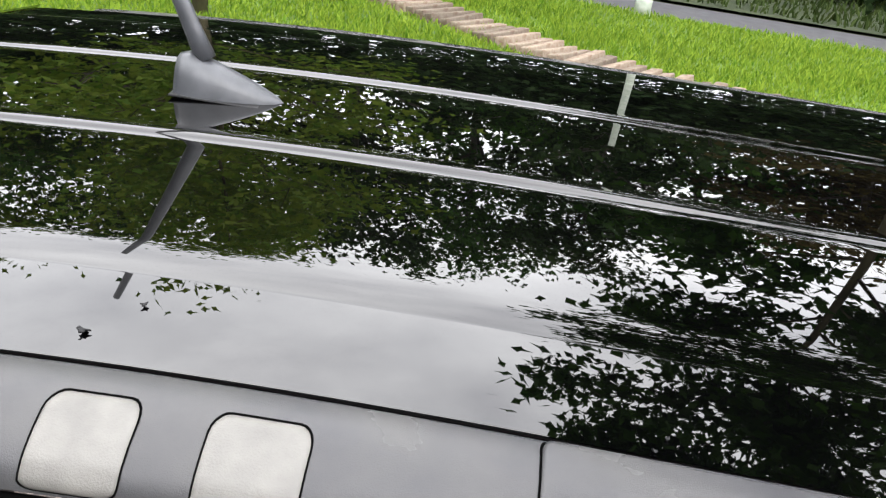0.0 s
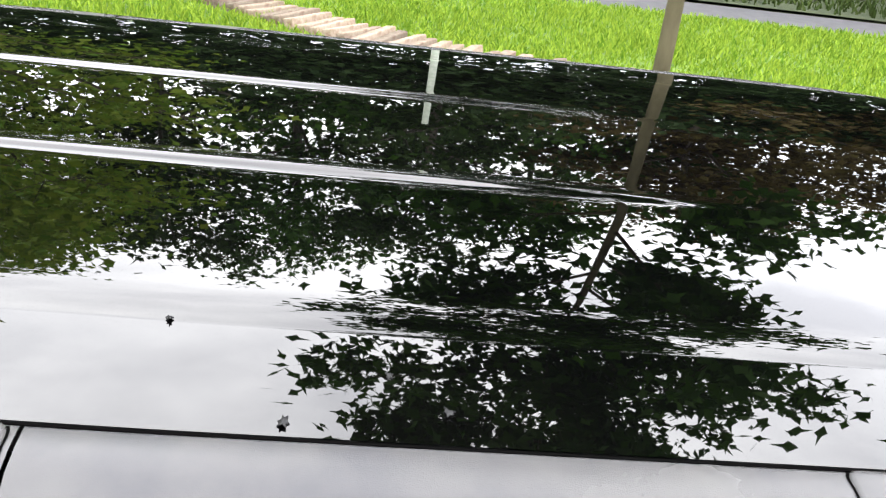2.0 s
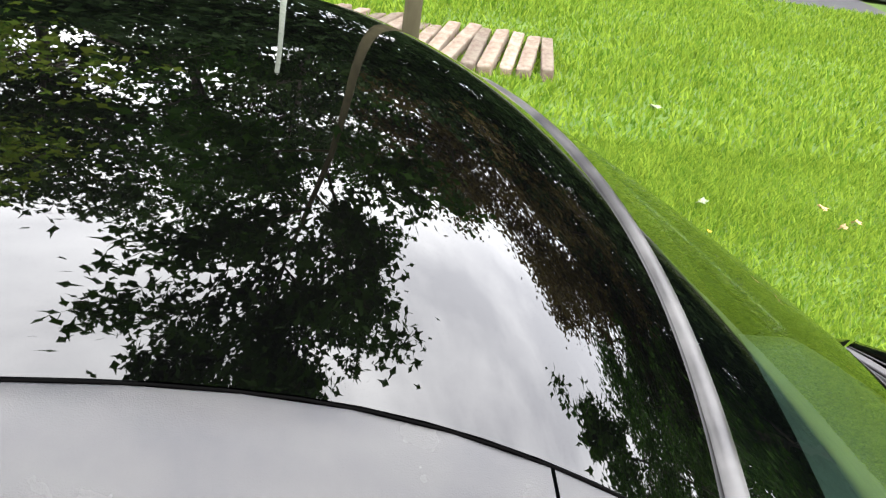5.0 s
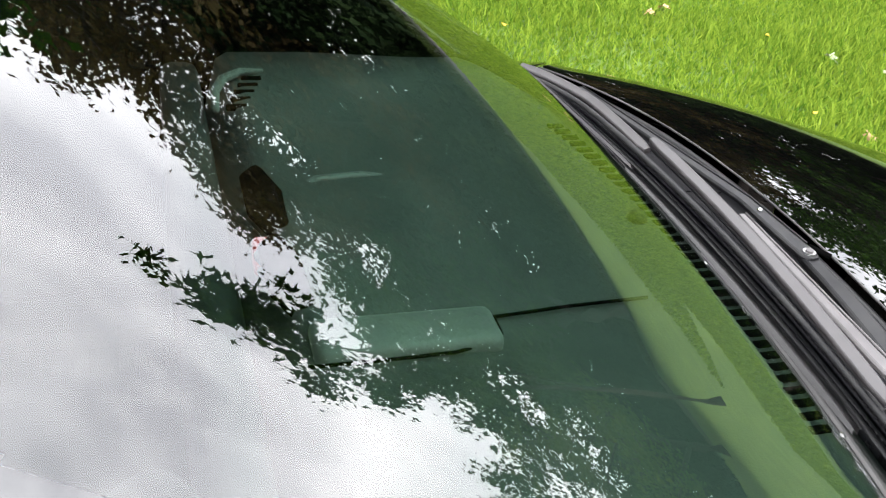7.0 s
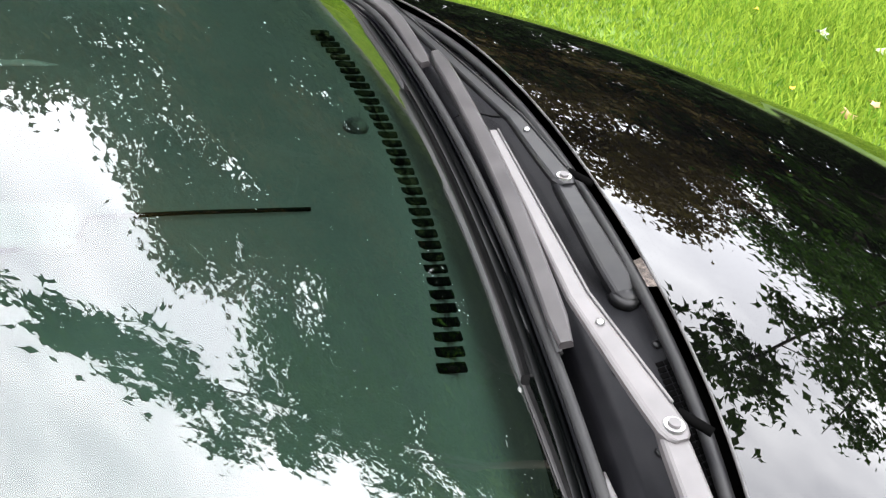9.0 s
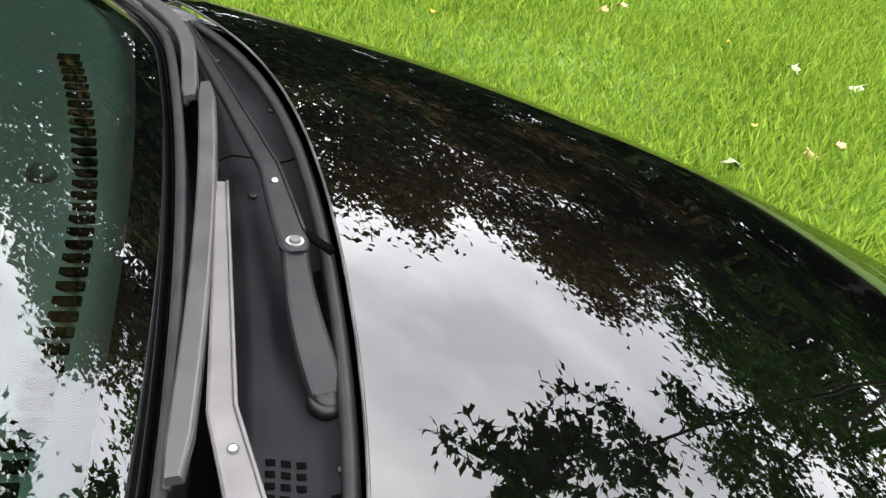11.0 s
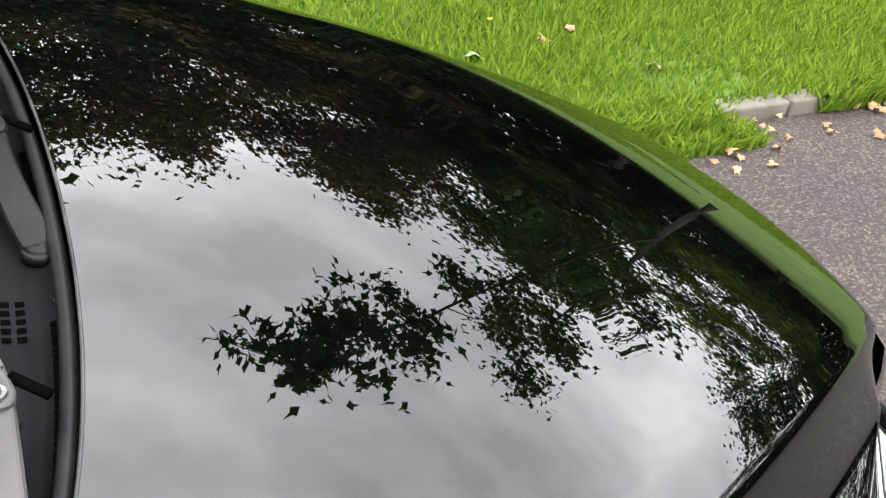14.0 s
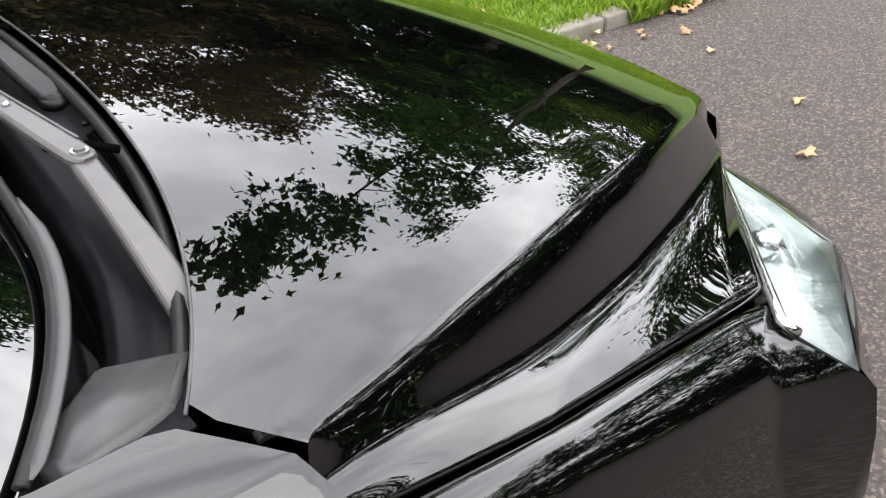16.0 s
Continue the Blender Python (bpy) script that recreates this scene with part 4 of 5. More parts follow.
part("mast", tube_bm([(-0.030, 0, 0.040), (-0.045, 0, 0.070), (-0.082, 0, 0.145), (-0.14, 0, 0.26), (-0.20, 0, 0.38)], [0.0125, 0.0105, 0.0085, 0.0065, 0.005], 12), M_ANT, aerial, "black aerial mast")

# ---------------------------------------------------------------- cabin seen through the glass
dash = empty("dashboard", "dark greenish-grey plastic dashboard behind the windscreen", "dashboard", (0.6, 0, 1.1))


def dash_point(x, y):
    front = ws_bottom(y * 0.97).x - 0.012
    t = (front - x) / (front - 0.33)
    z = 1.110 - 0.05 * y * y + 0.046 * smoothstep(0.0, 0.16, t) + 0.010 * smoothstep(0.25, 0.7, t)
    z -= 0.30 * smoothstep(0.88, 1.0, t)
    z += 0.020 * smoothstep(0.50, 0.66, t) * (1 - smoothstep(0.86, 0.99, t)) * math.exp(-((y - 0.04) / 0.16) ** 4)
    z += 0.045 * smoothstep(0.44, 0.62, t) * (1 - smoothstep(0.84, 1.0, t)) * math.exp(-((y + 0.36) / 0.17) ** 4)
    return Vector((x - 0.6, y, z - 1.1))


rows = [[dash_point(0.30 + (ws_bottom(y * 0.97).x - 0.012 - 0.30) * u, y) for y in lin(-0.66, 0.66, 57)] for u in lin(0, 1, 34)]
mesh_ob("dash_top", [p for r in rows for p in r], grid_faces(34, 57), M_DASH, dash, "soft dark dashboard top")


def vent(y, x, z, wdt):
    vt = new("air_vent")
    vt.parent = dash
    vt.location = (x - 0.6, y, z - 1.1)
    vt.rotation_euler = (0, radians(-38), 0)
    part("opening", box_bm((0.030, wdt, 0.090), 0.008, (0.004, 0, 0)), M_VOID, vt, "dark open vent")
    for k in range(3):
        part("slat", box_bm((0.034, 0.016, 0.084), 0.005, (0.000, -wdt / 2 + wdt * (k + 0.55) / 3, 0)), M_DASH, vt, "grey vent slat")
    part("vent_tab", box_bm((0.012, 0.006, 0.026), 0.002, (-0.022, 0.0, -0.012)), M_CHROME, vt, "pale vent tab")


vent(0.115, 0.405, 1.172, 0.092)
vent(-0.030, 0.408, 1.170, 0.092)
vent(-0.55, 0.36, 1.125, 0.09)
part("hazard_button", box_bm((0.02, 0.034, 0.034), 0.005, (0.385 - 0.6, 0.040, 1.165 - 1.1)), M_RED, dash, "red hazard warning button")
part("dash_hood", tube_bm([(0.42 - 0.6, 0.165, 0.058), (0.47 - 0.6, 0.186, 0.076), (0.53 - 0.6, 0.196, 0.074), (0.595 - 0.6, 0.204, 0.060)], [0.005, 0.006, 0.006, 0.003], 8, 0.6), M_DASH_TOP, dash, "paler raised edge of the centre hood")
lid_bm = box_bm((0.19, 0.062, 0.030), 0.011, (0.505 - 0.6, -0.130, 0.072), 3)
part("dash_lid", lid_bm, M_DASH_TOP, dash, "paler rounded lid on the dashboard top")
part("lid_joint", tube_bm([(0.40 - 0.6, -0.170, 0.082), (0.47 - 0.6, -0.168, 0.080), (0.545 - 0.6, -0.164, 0.078), (0.580 - 0.6, -0.154, 0.076), (0.604 - 0.6, -0.135, 0.072), (0.606 - 0.6, -0.105, 0.070), (0.70 - 0.6, -0.090, 0.064), (0.80 - 0.6, -0.080, 0.059)], 0.0020, 6), M_VOID, dash)
# demister grille
dg = new("demister_grille")
dg.parent = dash
dg["label"] = "black slotted demister grille along the dashboard front"
first = None
for i in range(35):
    y = -0.297 + i * 0.0192
    xx = 0.907 - 0.30 * (y + 0.03) ** 2
    p = dash_point(xx, y)
    if first is None:
        s = first = part("slot", box_bm((0.024, 0.0105, 0.004), 0.001, seg=1), M_VOID, dg)
    else:
        s = first.copy()
        scene.collection.objects.link(s)
    s.location = p + Vector((0, 0, 0.003))
bm = bmesh.new()
bmesh.ops.create_cone(bm, cap_ends=True, segments=20, radius1=0.014, radius2=0.011, depth=0.008)
s = part("light_sensor", bm, M_DARK, dash, "small round sensor dome")
s.location = dash_point(0.868, 0.086) + Vector((0, 0, 0.004))
# speaker pod on the passenger side
part("round_vent", tube_bm([(0.452 - 0.6, 0.566, 0.052), (0.418 - 0.6, 0.552, 0.058), (0.388 - 0.6, 0.520, 0.060), (0.372 - 0.6, 0.475, 0.060), (0.370 - 0.6, 0.425, 0.054)], [0.005, 0.008, 0.009, 0.008, 0.005], 8, 0.7), M_DASH_TOP, dash, "pale curved rim of the passenger side vent")
for k in range(5):
    part("slat", box_bm((0.030, 0.006, 0.010), 0.002, (0.400 - 0.6 + 0.008 * k, 0.440 + 0.024 * k, 0.052)), M_VOID, dash)
part("dash_front", box_bm((0.06, 1.30, 0.42), 0.02, (0.33 - 0.6, 0, 0.93 - 1.1)), M_DARK, dash, "dark lower dashboard")

sw = empty("steering_wheel", "black steering wheel behind the dashboard", "steering wheel", (0.20, -0.36, 1.00))
sw.rotation_euler = (0, radians(-62), 0)
part("rim", tube_bm([(0.185 * math.cos(a), 0.185 * math.sin(a), 0) for a in lin(0, 2 * math.pi, 37)], 0.014, 8), M_DARK, sw)
part("hub", box_bm((0.13, 0.12, 0.05), 0.02), M_DARK, sw)
for a in (0, 120, 240):
    sp = part("spoke", box_bm((0.16, 0.035, 0.02), 0.006, (0.10, 0, 0)), M_DARK, sw)
    sp.rotation_euler = (0, 0, radians(a + 60))
for y in (-0.38, 0.38):
    seat = empty("car_seat", "dark grey fabric car seat", "car seat", (-0.45, y, 0.55), group="front seats")
    part("cushion", box_bm((0.52, 0.50, 0.18), 0.06, (0.1, 0, 0.0), 3), M_SEAT, seat)
    b = part("backrest", box_bm((0.16, 0.48, 0.66), 0.06, (-0.16, 0, 0.38), 3), M_SEAT, seat)
    part("headrest", box_bm((0.10, 0.28, 0.18), 0.045, (-0.20, 0, 0.82), 3), M_SEAT, seat)
part("cabin_floor", box_bm((3.4, 1.46, 0.04), 0.01, (-0.9, 0, 0.42)), M_DARK, van)
part("headlining", box_bm((1.9, 1.02, 0.012), 0.004, (-1.55, 0, 1.725)), M_SEAT, van, "dark headlining under the roof")
for side in (-1, 1):
    mir = new("door_mirror")
    mir.parent = van
    mir.location = (0.27, side * 0.97, 1.13)
    part("shell", box_bm((0.12, 0.22, 0.17), 0.045, (0, 0, 0), 3), M_PAINT, mir, "black mirror shell")
    part("mirror_glass", box_bm((0.006, 0.17, 0.12), 0.002, (-0.061, 0, 0)), M_CHROME, mir)
    part("arm", box_bm((0.06, 0.12, 0.05), 0.015, (0.01, side * -0.13, -0.05)), M_PAINT, mir)


# ---------------------------------------------------------------- brick edging on the lawn
edging = empty("brick_edging", "curved row of weathered bricks set on edge in the lawn", "brick edging")
EDGE = [(-4.6, 10.6), (-3.4, 9.65), (-2.75, 9.2), (-2.0, 8.6), (-1.34, 8.1), (-0.4, 7.5), (0.5, 7.05), (1.2, 6.88), (2.02, 6.80)]


def along(poly, step):
    pts, carry = [], 0.0
    for a, b in zip(poly, poly[1:]):
        a, b = Vector(a), Vector(b)
        n = (b - a).length
        d = carry
        while d < n:
            pts.append((a.lerp(b, d / n), (b - a).angle_signed(Vector((1, 0))) if (b - a).length else 0, (b - a).normalized()))
            d += step
        carry = d - n
    return pts


brick_first = None
for p, _, d in along(EDGE, 0.150):
    if brick_first is None:
        k = brick_first = part("brick", box_bm((0.118, 0.62, 0.12), 0.012), M_BRICK, edging, smooth=False)
    else:
        k = brick_first.copy()
        scene.collection.objects.link(k)
    a = math.atan2(d.y, d.x)
    k.location = (p.x, p.y, LAWN_Z + 0.03 + random.uniform(-0.012, 0.015))
    k.scale = (random.uniform(0.85, 1.05), random.uniform(0.9, 1.06) * (1 + 1.0 * smoothstep(-1.2, 0.8, p.x)), 1)
    k.rotation_euler = (random.uniform(-0.05, 0.05), random.uniform(-0.14, 0.03) - 0.12 * (p.x < 0.5), a * (1 - 0.5 * smoothstep(-1.2, 0.8, p.x)) + random.uniform(-0.06, 0.06) - 0.22 * smoothstep(-1.2, 0.8, p.x))


# ---------------------------------------------------------------- trees
def leaf_cloud(name, centres, per, spread, size, material, parent, seed):
    rng = np.random.default_rng(seed)
    c = np.repeat(np.asarray(centres, float), per, 0)
    n = len(c)
    off = rng.normal(0, 1, (n, 3)) * np.array([spread, spread, spread * 0.75]) * rng.uniform(0.3, 1.0, (n, 1))
    pos = c + off
    d = rng.normal(0, 1, (n, 3))
    d[:, 2] *= 0.6
    d /= np.linalg.norm(d, axis=1)[:, None]
    e = np.cross(d, rng.normal(0, 1, (n, 3)))
    e /= np.linalg.norm(e, axis=1)[:, None]
    s = (size * rng.uniform(0.6, 1.4, n))[:, None]
    v = np.empty((n, 6, 3), np.float32)
    v[:, 0] = pos - d * s
    v[:, 1] = pos - d * s * 0.25 + e * s * 0.55
    v[:, 2] = pos + d * s * 0.05 + e * s * 0.18
    v[:, 3] = pos + d * s
    v[:, 4] = pos + d * s * 0.05 - e * s * 0.18
    v[:, 5] = pos - d * s * 0.25 - e * s * 0.55
    me = bpy.data.meshes.new(name)
    me.vertices.add(n * 6)
    me.vertices.foreach_set("co", v.ravel())
    base = (np.arange(n) * 6)[:, None]
    loops = np.concatenate([base + np.array([0, 1, 2]), base + np.array([0, 2, 4, 5]), base + np.array([2, 3, 4])], 1).ravel()
    me.loops.add(len(loops))
    me.loops.foreach_set("vertex_index", loops.astype(np.int32))
    me.polygons.add(n * 3)
    starts = (np.arange(n)[:, None] * 10 + np.array([0, 3, 7])).ravel()
    me.polygons.foreach_set("loop_start", starts.astype(np.int32))
    me.update(calc_edges=True)
    me.validate()
    me.materials.append(material)
    ob = new(name, me)
    ob.parent = parent
    return ob


def tree(name, at, height, radius, leaf, bark, label, seed, clear=0.3, width=0.35, limbs=14, per=70, leaf_size=0.11, spread=0.5, lean=(0, 0), droop=0.0, twigs=3, group=""):
    rnd = random.Random(seed)
    root = empty(name, label, "tree", at, group=group)
    top = Vector((lean[0], lean[1], height))
    pts = []
    for t in lin(0, 1, 9):
        p = top * t
        pts.append(p + Vector((rnd.uniform(-1, 1), rnd.uniform(-1, 1), 0)) * 0.02 * height * t * t)
    bms = [tube_bm(pts, [radius * (1.25 if t == 0 else 1) * (1 - 0.88 * t) for t in lin(0, 1, 9)], 9)]
    centres = []
    for k in range(limbs):
        t = clear + (0.97 - clear) * (k + rnd.random() * 0.6) / limbs
        i = min(int(t * 8), 7)
        s = pts[i].lerp(pts[i + 1], t * 8 - i)
        a = k * 2.4 + rnd.uniform(-0.5, 0.5)
        reach = height * width * (1 - 0.62 * ((t - clear) / (1 - clear)) ** 1.4) * rnd.uniform(0.7, 1.15)
        rise = reach * rnd.uniform(0.15, 0.75) - droop * reach
        end = s + Vector((math.cos(a) * reach, math.sin(a) * reach, rise))
        mid = s.lerp(end, 0.5) + Vector((0, 0, 0.12 * reach))
        lp = [s, s.lerp(mid, 0.55), mid, mid.lerp(end, 0.5) + Vector((rnd.uniform(-1, 1), rnd.uniform(-1, 1), 0)) * 0.06 * reach, end]
        r0 = radius * (1 - 0.85 * t) * 0.55
        bms.append(tube_bm(lp, [r0, r0 * 0.8, r0 * 0.6, r0 * 0.4, r0 * 0.12], 6))
        for q in lin(0.35, 1.0, 5):
            c = s.lerp(mid, q * 2) if q < 0.5 else mid.lerp(end, q * 2 - 1)
            for _ in range(twigs):
                tip = c + Vector((rnd.uniform(-1, 1), rnd.uniform(-1, 1), rnd.uniform(-0.6, 0.7))) * spread * 1.5
                bms.append(tube_bm([c, c.lerp(tip, 0.6), tip], [r0 * 0.22 + 0.004, r0 * 0.12 + 0.003, 0.002], 4))
                centres.append(tip)
    me = bpy.data.meshes.new("trunk")
    v, f, base = [], [], 0
    for bm in bms:
        bm.verts.index_update()
        v += [tuple(p.co) for p in bm.verts]
        f += [[p.index + base for p in q.verts] for q in bm.faces]
        base += len(bm.verts)
        bm.free()
    me.from_pydata(v, [], f)
    me.materials.append(bark)
    me.shade_smooth()
    tr = new("trunk", me)
    tr.parent = root
    leaf_cloud("crown", centres, per, spread, leaf_size, leaf, root, seed)
    return root


# young trees on the lawn
tree("young_oak", (0.30, 3.62, 0.0), 7.4, 0.050, M_LEAF, M_BARK, "young grey-barked oak on the lawn with dark leaves", 11, clear=0.46, width=0.205, limbs=18, per=46, leaf_size=0.07, spread=0.20, lean=(-0.05, -0.1))
tree("slim_tree", (-4.50, 7.5, 0.0), 7.5, 0.060, M_LEAF_YELLOW, M_BARK, "slim brown-stemmed tree with yellowing leaves", 12, clear=0.35, width=0.28, limbs=14, per=34, leaf_size=0.075, spread=0.38, lean=(-0.25, 0.4))


def overhanging_tree():
    """A tree whose long bough reaches over the lawn to the bonnet, with leafy tips."""
    rnd = random.Random(21)
    root = tree("overhanging_tree", (9.4, 5.2, 0.0), 7.0, 0.065, M_LEAF, M_BARK_DARK, "leafy tree with a long bough reaching over the bonnet", 13, clear=0.30, width=0.14, limbs=8, per=26, leaf_size=0.08, spread=0.26)
    base = Vector((9.4, 5.2, 0.0))
    spine = [Vector(p) - base for p in ((9.4, 5.2, 2.1), (7.6, 4.3, 2.75), (5.8, 3.3, 3.15), (4.36, 2.54, 3.47), (3.40, 2.10, 3.48), (2.78, 1.81, 3.34))]
    bms = [tube_bm(spine, [0.034, 0.024, 0.017, 0.012, 0.008, 0.003], 7)]
    tips = []
    for k in range(60):
        f = 0.9 + 4.05 * (k + rnd.random()) / 60
        i = min(int(f), 4)
        c = spine[i].lerp(spine[i + 1], f - i)
        reach = 0.62 * (1.15 - 0.12 * i) * rnd.uniform(0.55, 1.2)
        tip = c + Vector((rnd.uniform(-0.75, 0.25), rnd.uniform(-1, 0.9), rnd.uniform(-0.75, 0.45))) * reach
        mid = c.lerp(tip, 0.5) + Vector((0, 0, 0.06))
        bms.append(tube_bm([c, mid, tip], [0.008, 0.005, 0.002], 5))
        tips += [tip, mid.lerp(tip, 0.4)]
    v, f, n = [], [], 0
    for bm in bms:
        bm.verts.index_update()
        v += [tuple(p.co) for p in bm.verts]
        f += [[p.index + n for p in q.verts] for q in bm.faces]
        n += len(bm.verts)
        bm.free()
    mesh_ob("bough", v, f, M_BARK_DARK, root)
    leaf_cloud("bough_leaves", tips, 24, 0.105, 0.050, M_LEAF, root, 31)


overhanging_tree()

SKYLINE = ((-180, 25), (-90, 25), (-30, 34), (-8, 36), (5, 33), (12, 28.5), (20, 26), (28, 24.2), (36, 22.6), (45, 20.5), (51, 18), (58, 15.5), (66, 12), (71, 15), (78, 18), (100, 19), (180, 25))


def skyline(x, y):
    """How high the wood stands over the eye in that direction, in degrees."""
    a = math.degrees(math.atan2(x - 0.5, y + 0.2))
    for (a0, e0), (a1, e1) in zip(SKYLINE, SKYLINE[1:]):
        if a <= a1:
            return e0 + (e1 - e0) * (a - a0) / (a1 - a0)
    return SKYLINE[-1][1]


# belt of woodland beyond the lane
KINDS = ((M_LEAF, "broad green tree of the woodland edge"), (M_LEAF_DARK, "dark green tree of the woodland edge"),
         (M_LEAF_YELLOW, "yellow-green tree of the woodland edge"), (M_LEAF_BROWN, "bronze-leaved beech of the woodland edge"))
BELT = []
for i, (leaf, lab) in enumerate(KINDS):
    BELT.append(tree("woodland_tree", (-60 - 6 * i, 80, 0), 11.5, 0.24, leaf, M_BARK_DARK, lab, 40 + i, clear=0.16, width=0.33, limbs=20, per=30, leaf_size=0.15, spread=0.55, twigs=3, group="woodland edge"))
SPOTS = [  # x, y, kind, scale
    (-19, 20, 1, 1.0), (-15, 17.5, 2, 0.95), (-11.5, 19, 0, 1.05), (-8, 17, 2, 1.0), (-5.2, 20, 1, 0.95), (-2.2, 22, 0, 0.9), (0.8, 19, 1, 0.9),
    (3.6, 21, 0, 1.0), (6.2, 18, 3, 1.05), (9.0, 20, 3, 1.0), (11.5, 16.5, 3, 0.95), (14.5, 18, 3, 1.05), (16, 12.5, 0, 0.95), (18.5, 15, 1, 1.1), (20, 9.5, 2, 0.9),
    (22, 5.5, 0, 1.0), (24, 1.0, 1, 1.05), (25, -4.5, 0, 1.0), (22, -9.5, 1, 1.05), (17, -12.5, 0, 1.0), (12, -14, 1, 1.0), (6, -13, 0, 1.0), (0, -14, 1, 1.05),
    (-6, -13, 0, 1.0), (-12, -13, 1, 1.0), (-18, -9, 0, 1.0), (-22, -2, 1, 1.0), (-22, 6, 0, 1.0), (-21, 13, 2, 1.0)]
for i, (x, y, kind, s) in enumerate(SPOTS):
    t = copy_thing(BELT[kind], pose(x, y, 0, 0, 0, (i * 97) % 360))
    away = math.hypot(x - 0.2, y + 0.3)
    t.scale = (s * 1.1, s * 1.1, (1.3 + away * math.tan(radians(skyline(x, y)))) / 12.2 * random.uniform(0.95, 1.05))
for b in BELT:
    for o in list(b.children_recursive) + [b]:
        bpy.data.objects.remove(o)

# dark hedge behind the lane; unseen hedges round the road, added against low sky
def hedge(name, x0, x1, y, h, depth, count, seed, label):
    rng = np.random.default_rng(seed)
    c = np.stack([rng.uniform(x0, x1, count), y + rng.normal(0, depth, count), rng.uniform(0.0, 1.0, count) ** 0.9 * h], 1)
    root = empty(name, label, name, ((x0 + x1) / 2, y, 0))
    leaf_cloud("foliage", c - np.array([(x0 + x1) / 2, y, 0]), 12, 0.35, 0.17, M_HEDGE, root, seed)
    return root


hedge("hedge", -28, 28, 16.9, 5.8, 0.7, 9000, 70, "tall dense dark green hedge beyond the lane")
# Added foliage: blocks horizon light that reflections pick up under the hedge.
hedge("undergrowth", -30, 34, 15.6, 1.5, 0.5, 4200, 74, "low dark foliage added to block the bright gap under the hedge")
# Out-of-view hedges, added to keep sky under the tree crowns out of reflections.
hedge("hedge", -26, 28, -11.5, 4.0, 0.8, 3000, 71, "tall dark hedge across the road, unseen, added to block low sky")
for x, seed, lab in ((28.5, 72, "tall dark hedge ahead on the road, unseen, added to block low sky"), (-27.0, 73, "tall dark hedge behind on the road, unseen, added to block low sky")):
    h = hedge("hedge", -14, 15, 0, 4.2, 0.7, 4800, seed, lab)
    h.rotation_euler = (0, 0, radians(90))
    h.location = (x, 2.5, 0)


post = empty("lamp_post", "weathered green-grey lamp post by the lane", "lamp post", (-0.15, 11.05, 0.0))
part("shaft", tube_bm([(0, 0, 0), (0, 0, 1.1), (0, 0, 1.12), (0, 0, 5.2)], [0.085, 0.085, 0.055, 0.045], 14), M_POST, post)
part("base_cover", tube_bm([(0, 0, 0), (0, 0, 0.25)], [0.11, 0.10], 14), M_POST, post)


# ---------------------------------------------------------------- fallen leaves and flowers
def fallen_leaf(x, y, z, size, material, name, label, seed):
    rnd = random.Random(seed)
    pts = []
    for k in range(14):
        a = 2 * math.pi * k / 14
        r = size * (1.0 if k % 2 == 0 else 0.55) * rnd.uniform(0.75, 1.15)
        pts.append(Vector((math.cos(a) * r, math.sin(a) * r * 0.7, 0.35 * size * math.sin(a * 2 + seed) * rnd.uniform(0.4, 1))))
    v = pts + [Vector((0, 0, 0.15 * size))] + [p - Vector((0, 0, 0.0012)) for p in pts] + [Vector((0, 0, 0.15 * size - 0.0012))]
    f = [(k, (k + 1) % 14, 14) for k in range(14)] + [(15 + (k + 1) % 14, 15 + k, 29) for k in range(14)]
    f += [(k, 15 + k, 15 + (k + 1) % 14, (k + 1) % 14) for k in range(14)]
    ob = mesh_ob(name, v, f, material, None)
    ob.location = (x, y, z + 0.35 * size)
    ob.rotation_euler = (rnd.uniform(-0.35, 0.35), rnd.uniform(-0.35, 0.35), rnd.uniform(0, 6.28))
    return tagged(ob, label, "leaf")


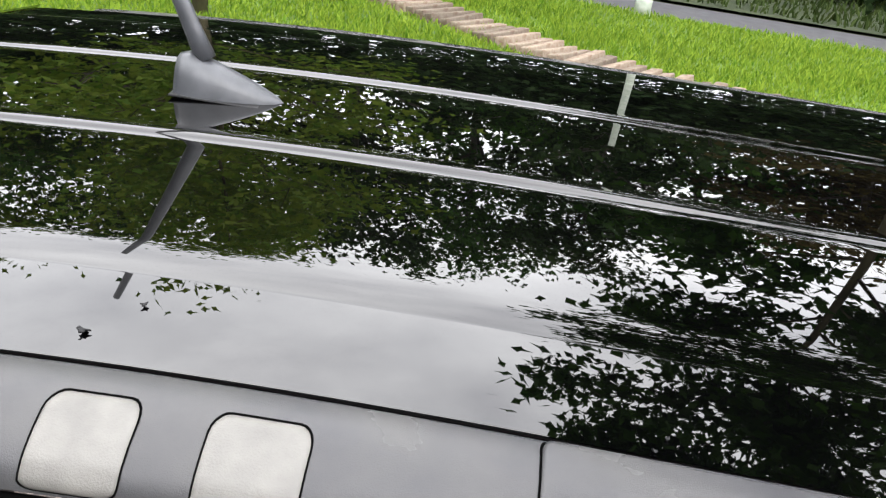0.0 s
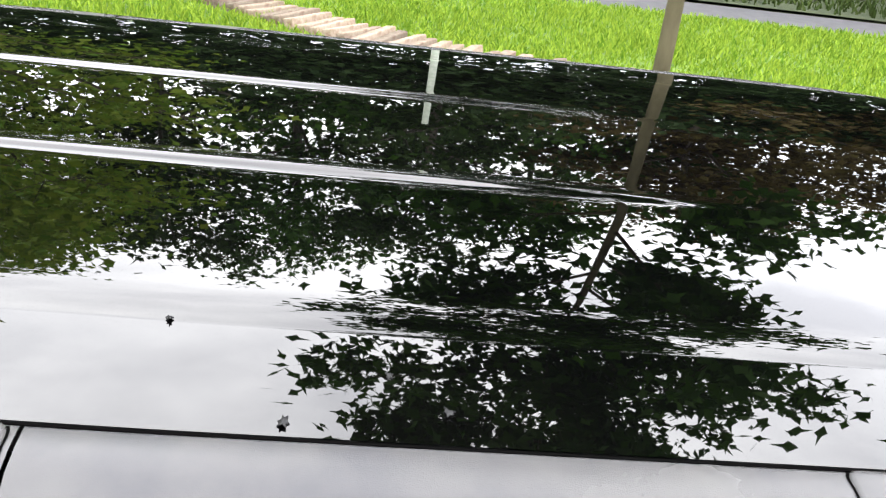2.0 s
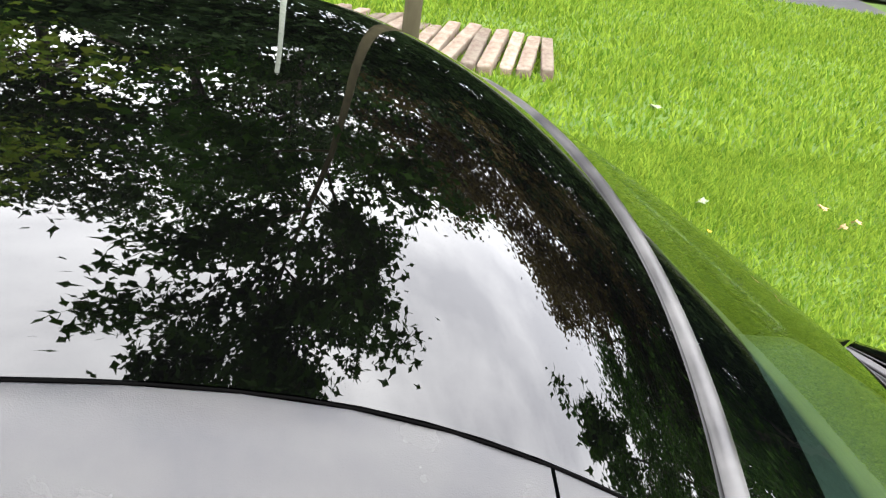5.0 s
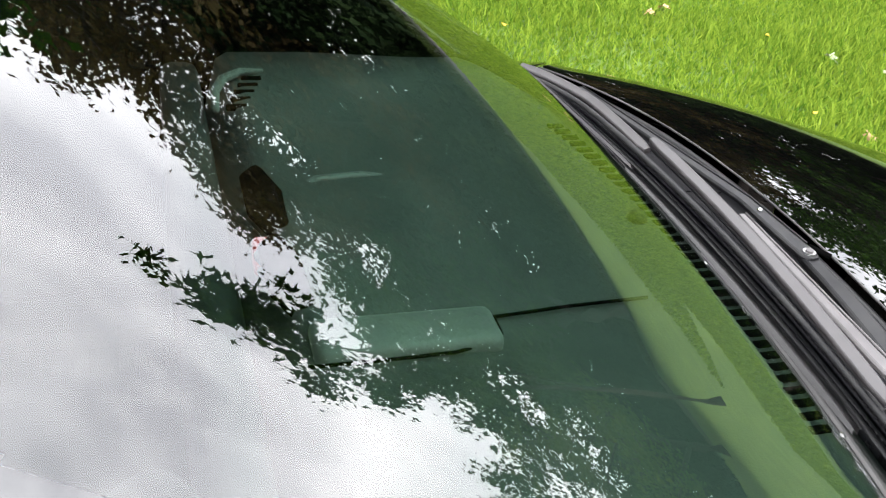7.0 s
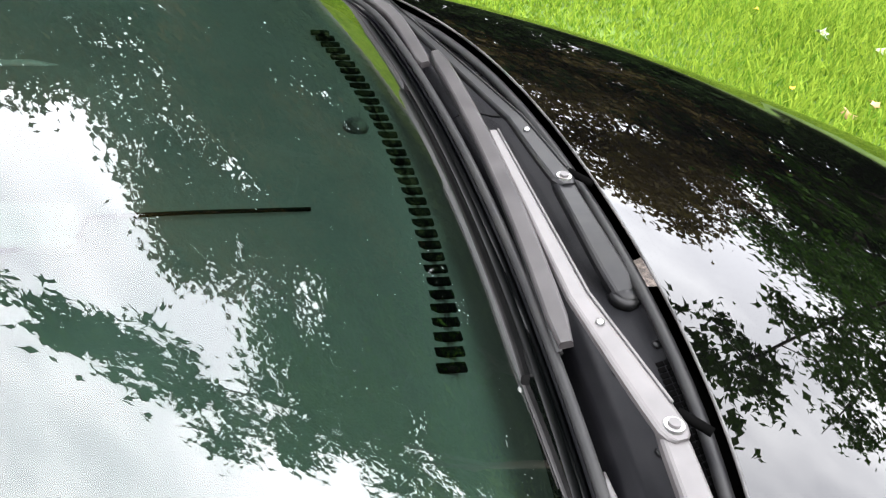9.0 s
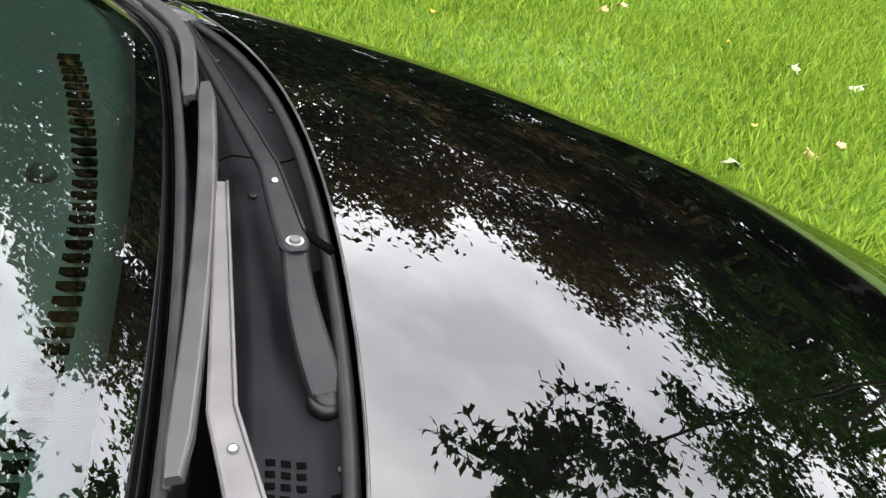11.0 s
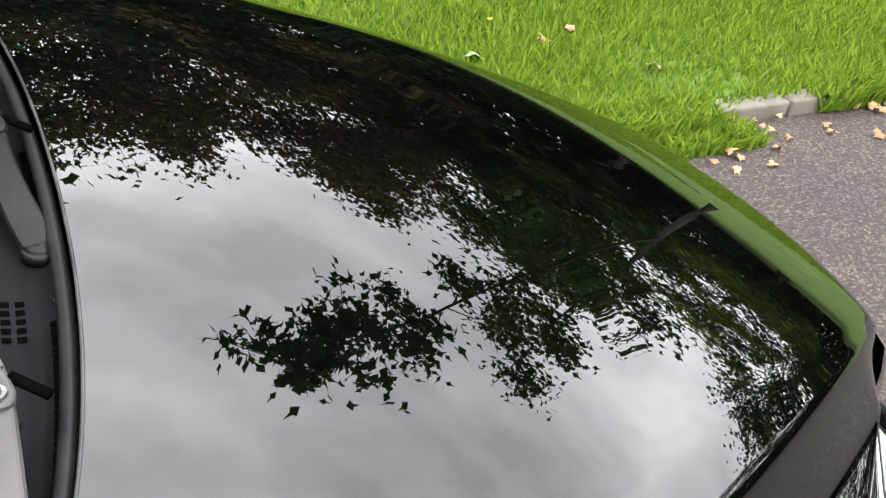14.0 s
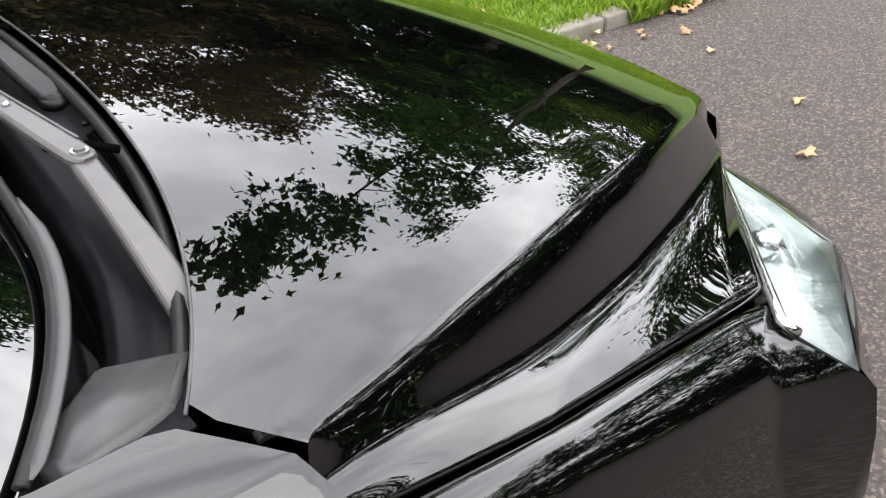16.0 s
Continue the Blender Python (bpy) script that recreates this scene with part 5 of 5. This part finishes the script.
for i, (x, y) in enumerate(((2.98, 3.75), (3.00, 4.03), (3.33, 2.26), (3.52, 2.36), (3.67, 1.94), (3.12, 3.85))):
    fallen_leaf(x, y, LAWN_Z + 0.02, 0.045, M_DEAD, "fallen_leaf", "dry brown leaf lying in the grass", 100 + i)
for i, (x, y) in enumerate(((2.50, 5.75), (2.17, 3.94), (3.93, 2.91), (2.92, 2.14), (3.71, 3.11))):
    fallen_leaf(x, y, LAWN_Z + 0.03, 0.055, M_PALE, "fallen_leaf", "pale upturned leaf on the grass", 120 + i)
for i, (x, y) in enumerate(((2.05, 3.52), (3.18, 2.47), (3.51, 3.39))):
    fallen_leaf(x, y, LAWN_Z + 0.045, 0.018, M_FLOWER, "dandelion", "small yellow dandelion in the lawn", 140 + i)
for i, (x, y) in enumerate(((4.36, 1.31), (3.72, 1.24), (4.26, 1.10), (4.08, 0.56), (3.71, 0.30), (3.83, 1.34), (3.94, 1.39), (4.17, 1.39), (3.55, 1.25), (3.63, 1.32))):
    fallen_leaf(x, y, -0.008, 0.045 if i in (3, 4, 0) else 0.03, M_DEAD, "fallen_leaf", "dry brown leaf lying on the asphalt", 160 + i)
rl = random.Random(5)
for i in range(40):
    near = i % 2 == 0
    x = rl.gauss(3.64, 0.12) if near else rl.gauss(4.50, 0.25)
    fallen_leaf(x, KERB_Y + rl.gauss(-0.06 if near else -0.02, 0.06), 0.0, rl.uniform(0.022, 0.05), M_DEAD, "fallen_leaf", "dry orange-brown leaf gathered against the kerb", 200 + i)
# bits of dry debris on the roof
for i, (x, y, s) in enumerate(((-1.24, -0.48, 0.006), (-1.20, -0.515, 0.008), (-1.40, -0.43, 0.005), (-1.31, -0.535, 0.008), (-2.09, -0.50, 0.007), (-2.06, -0.46, 0.004), (-1.67, -0.52, 0.003), (-1.68, -0.535, 0.004))):
    ob = fallen_leaf(x, y, z_roof(x, y) - s * 0.25, s * 0.8, M_RUBBER, "dry_debris", "tiny dry leaf scrap lying on the roof", 300 + i)
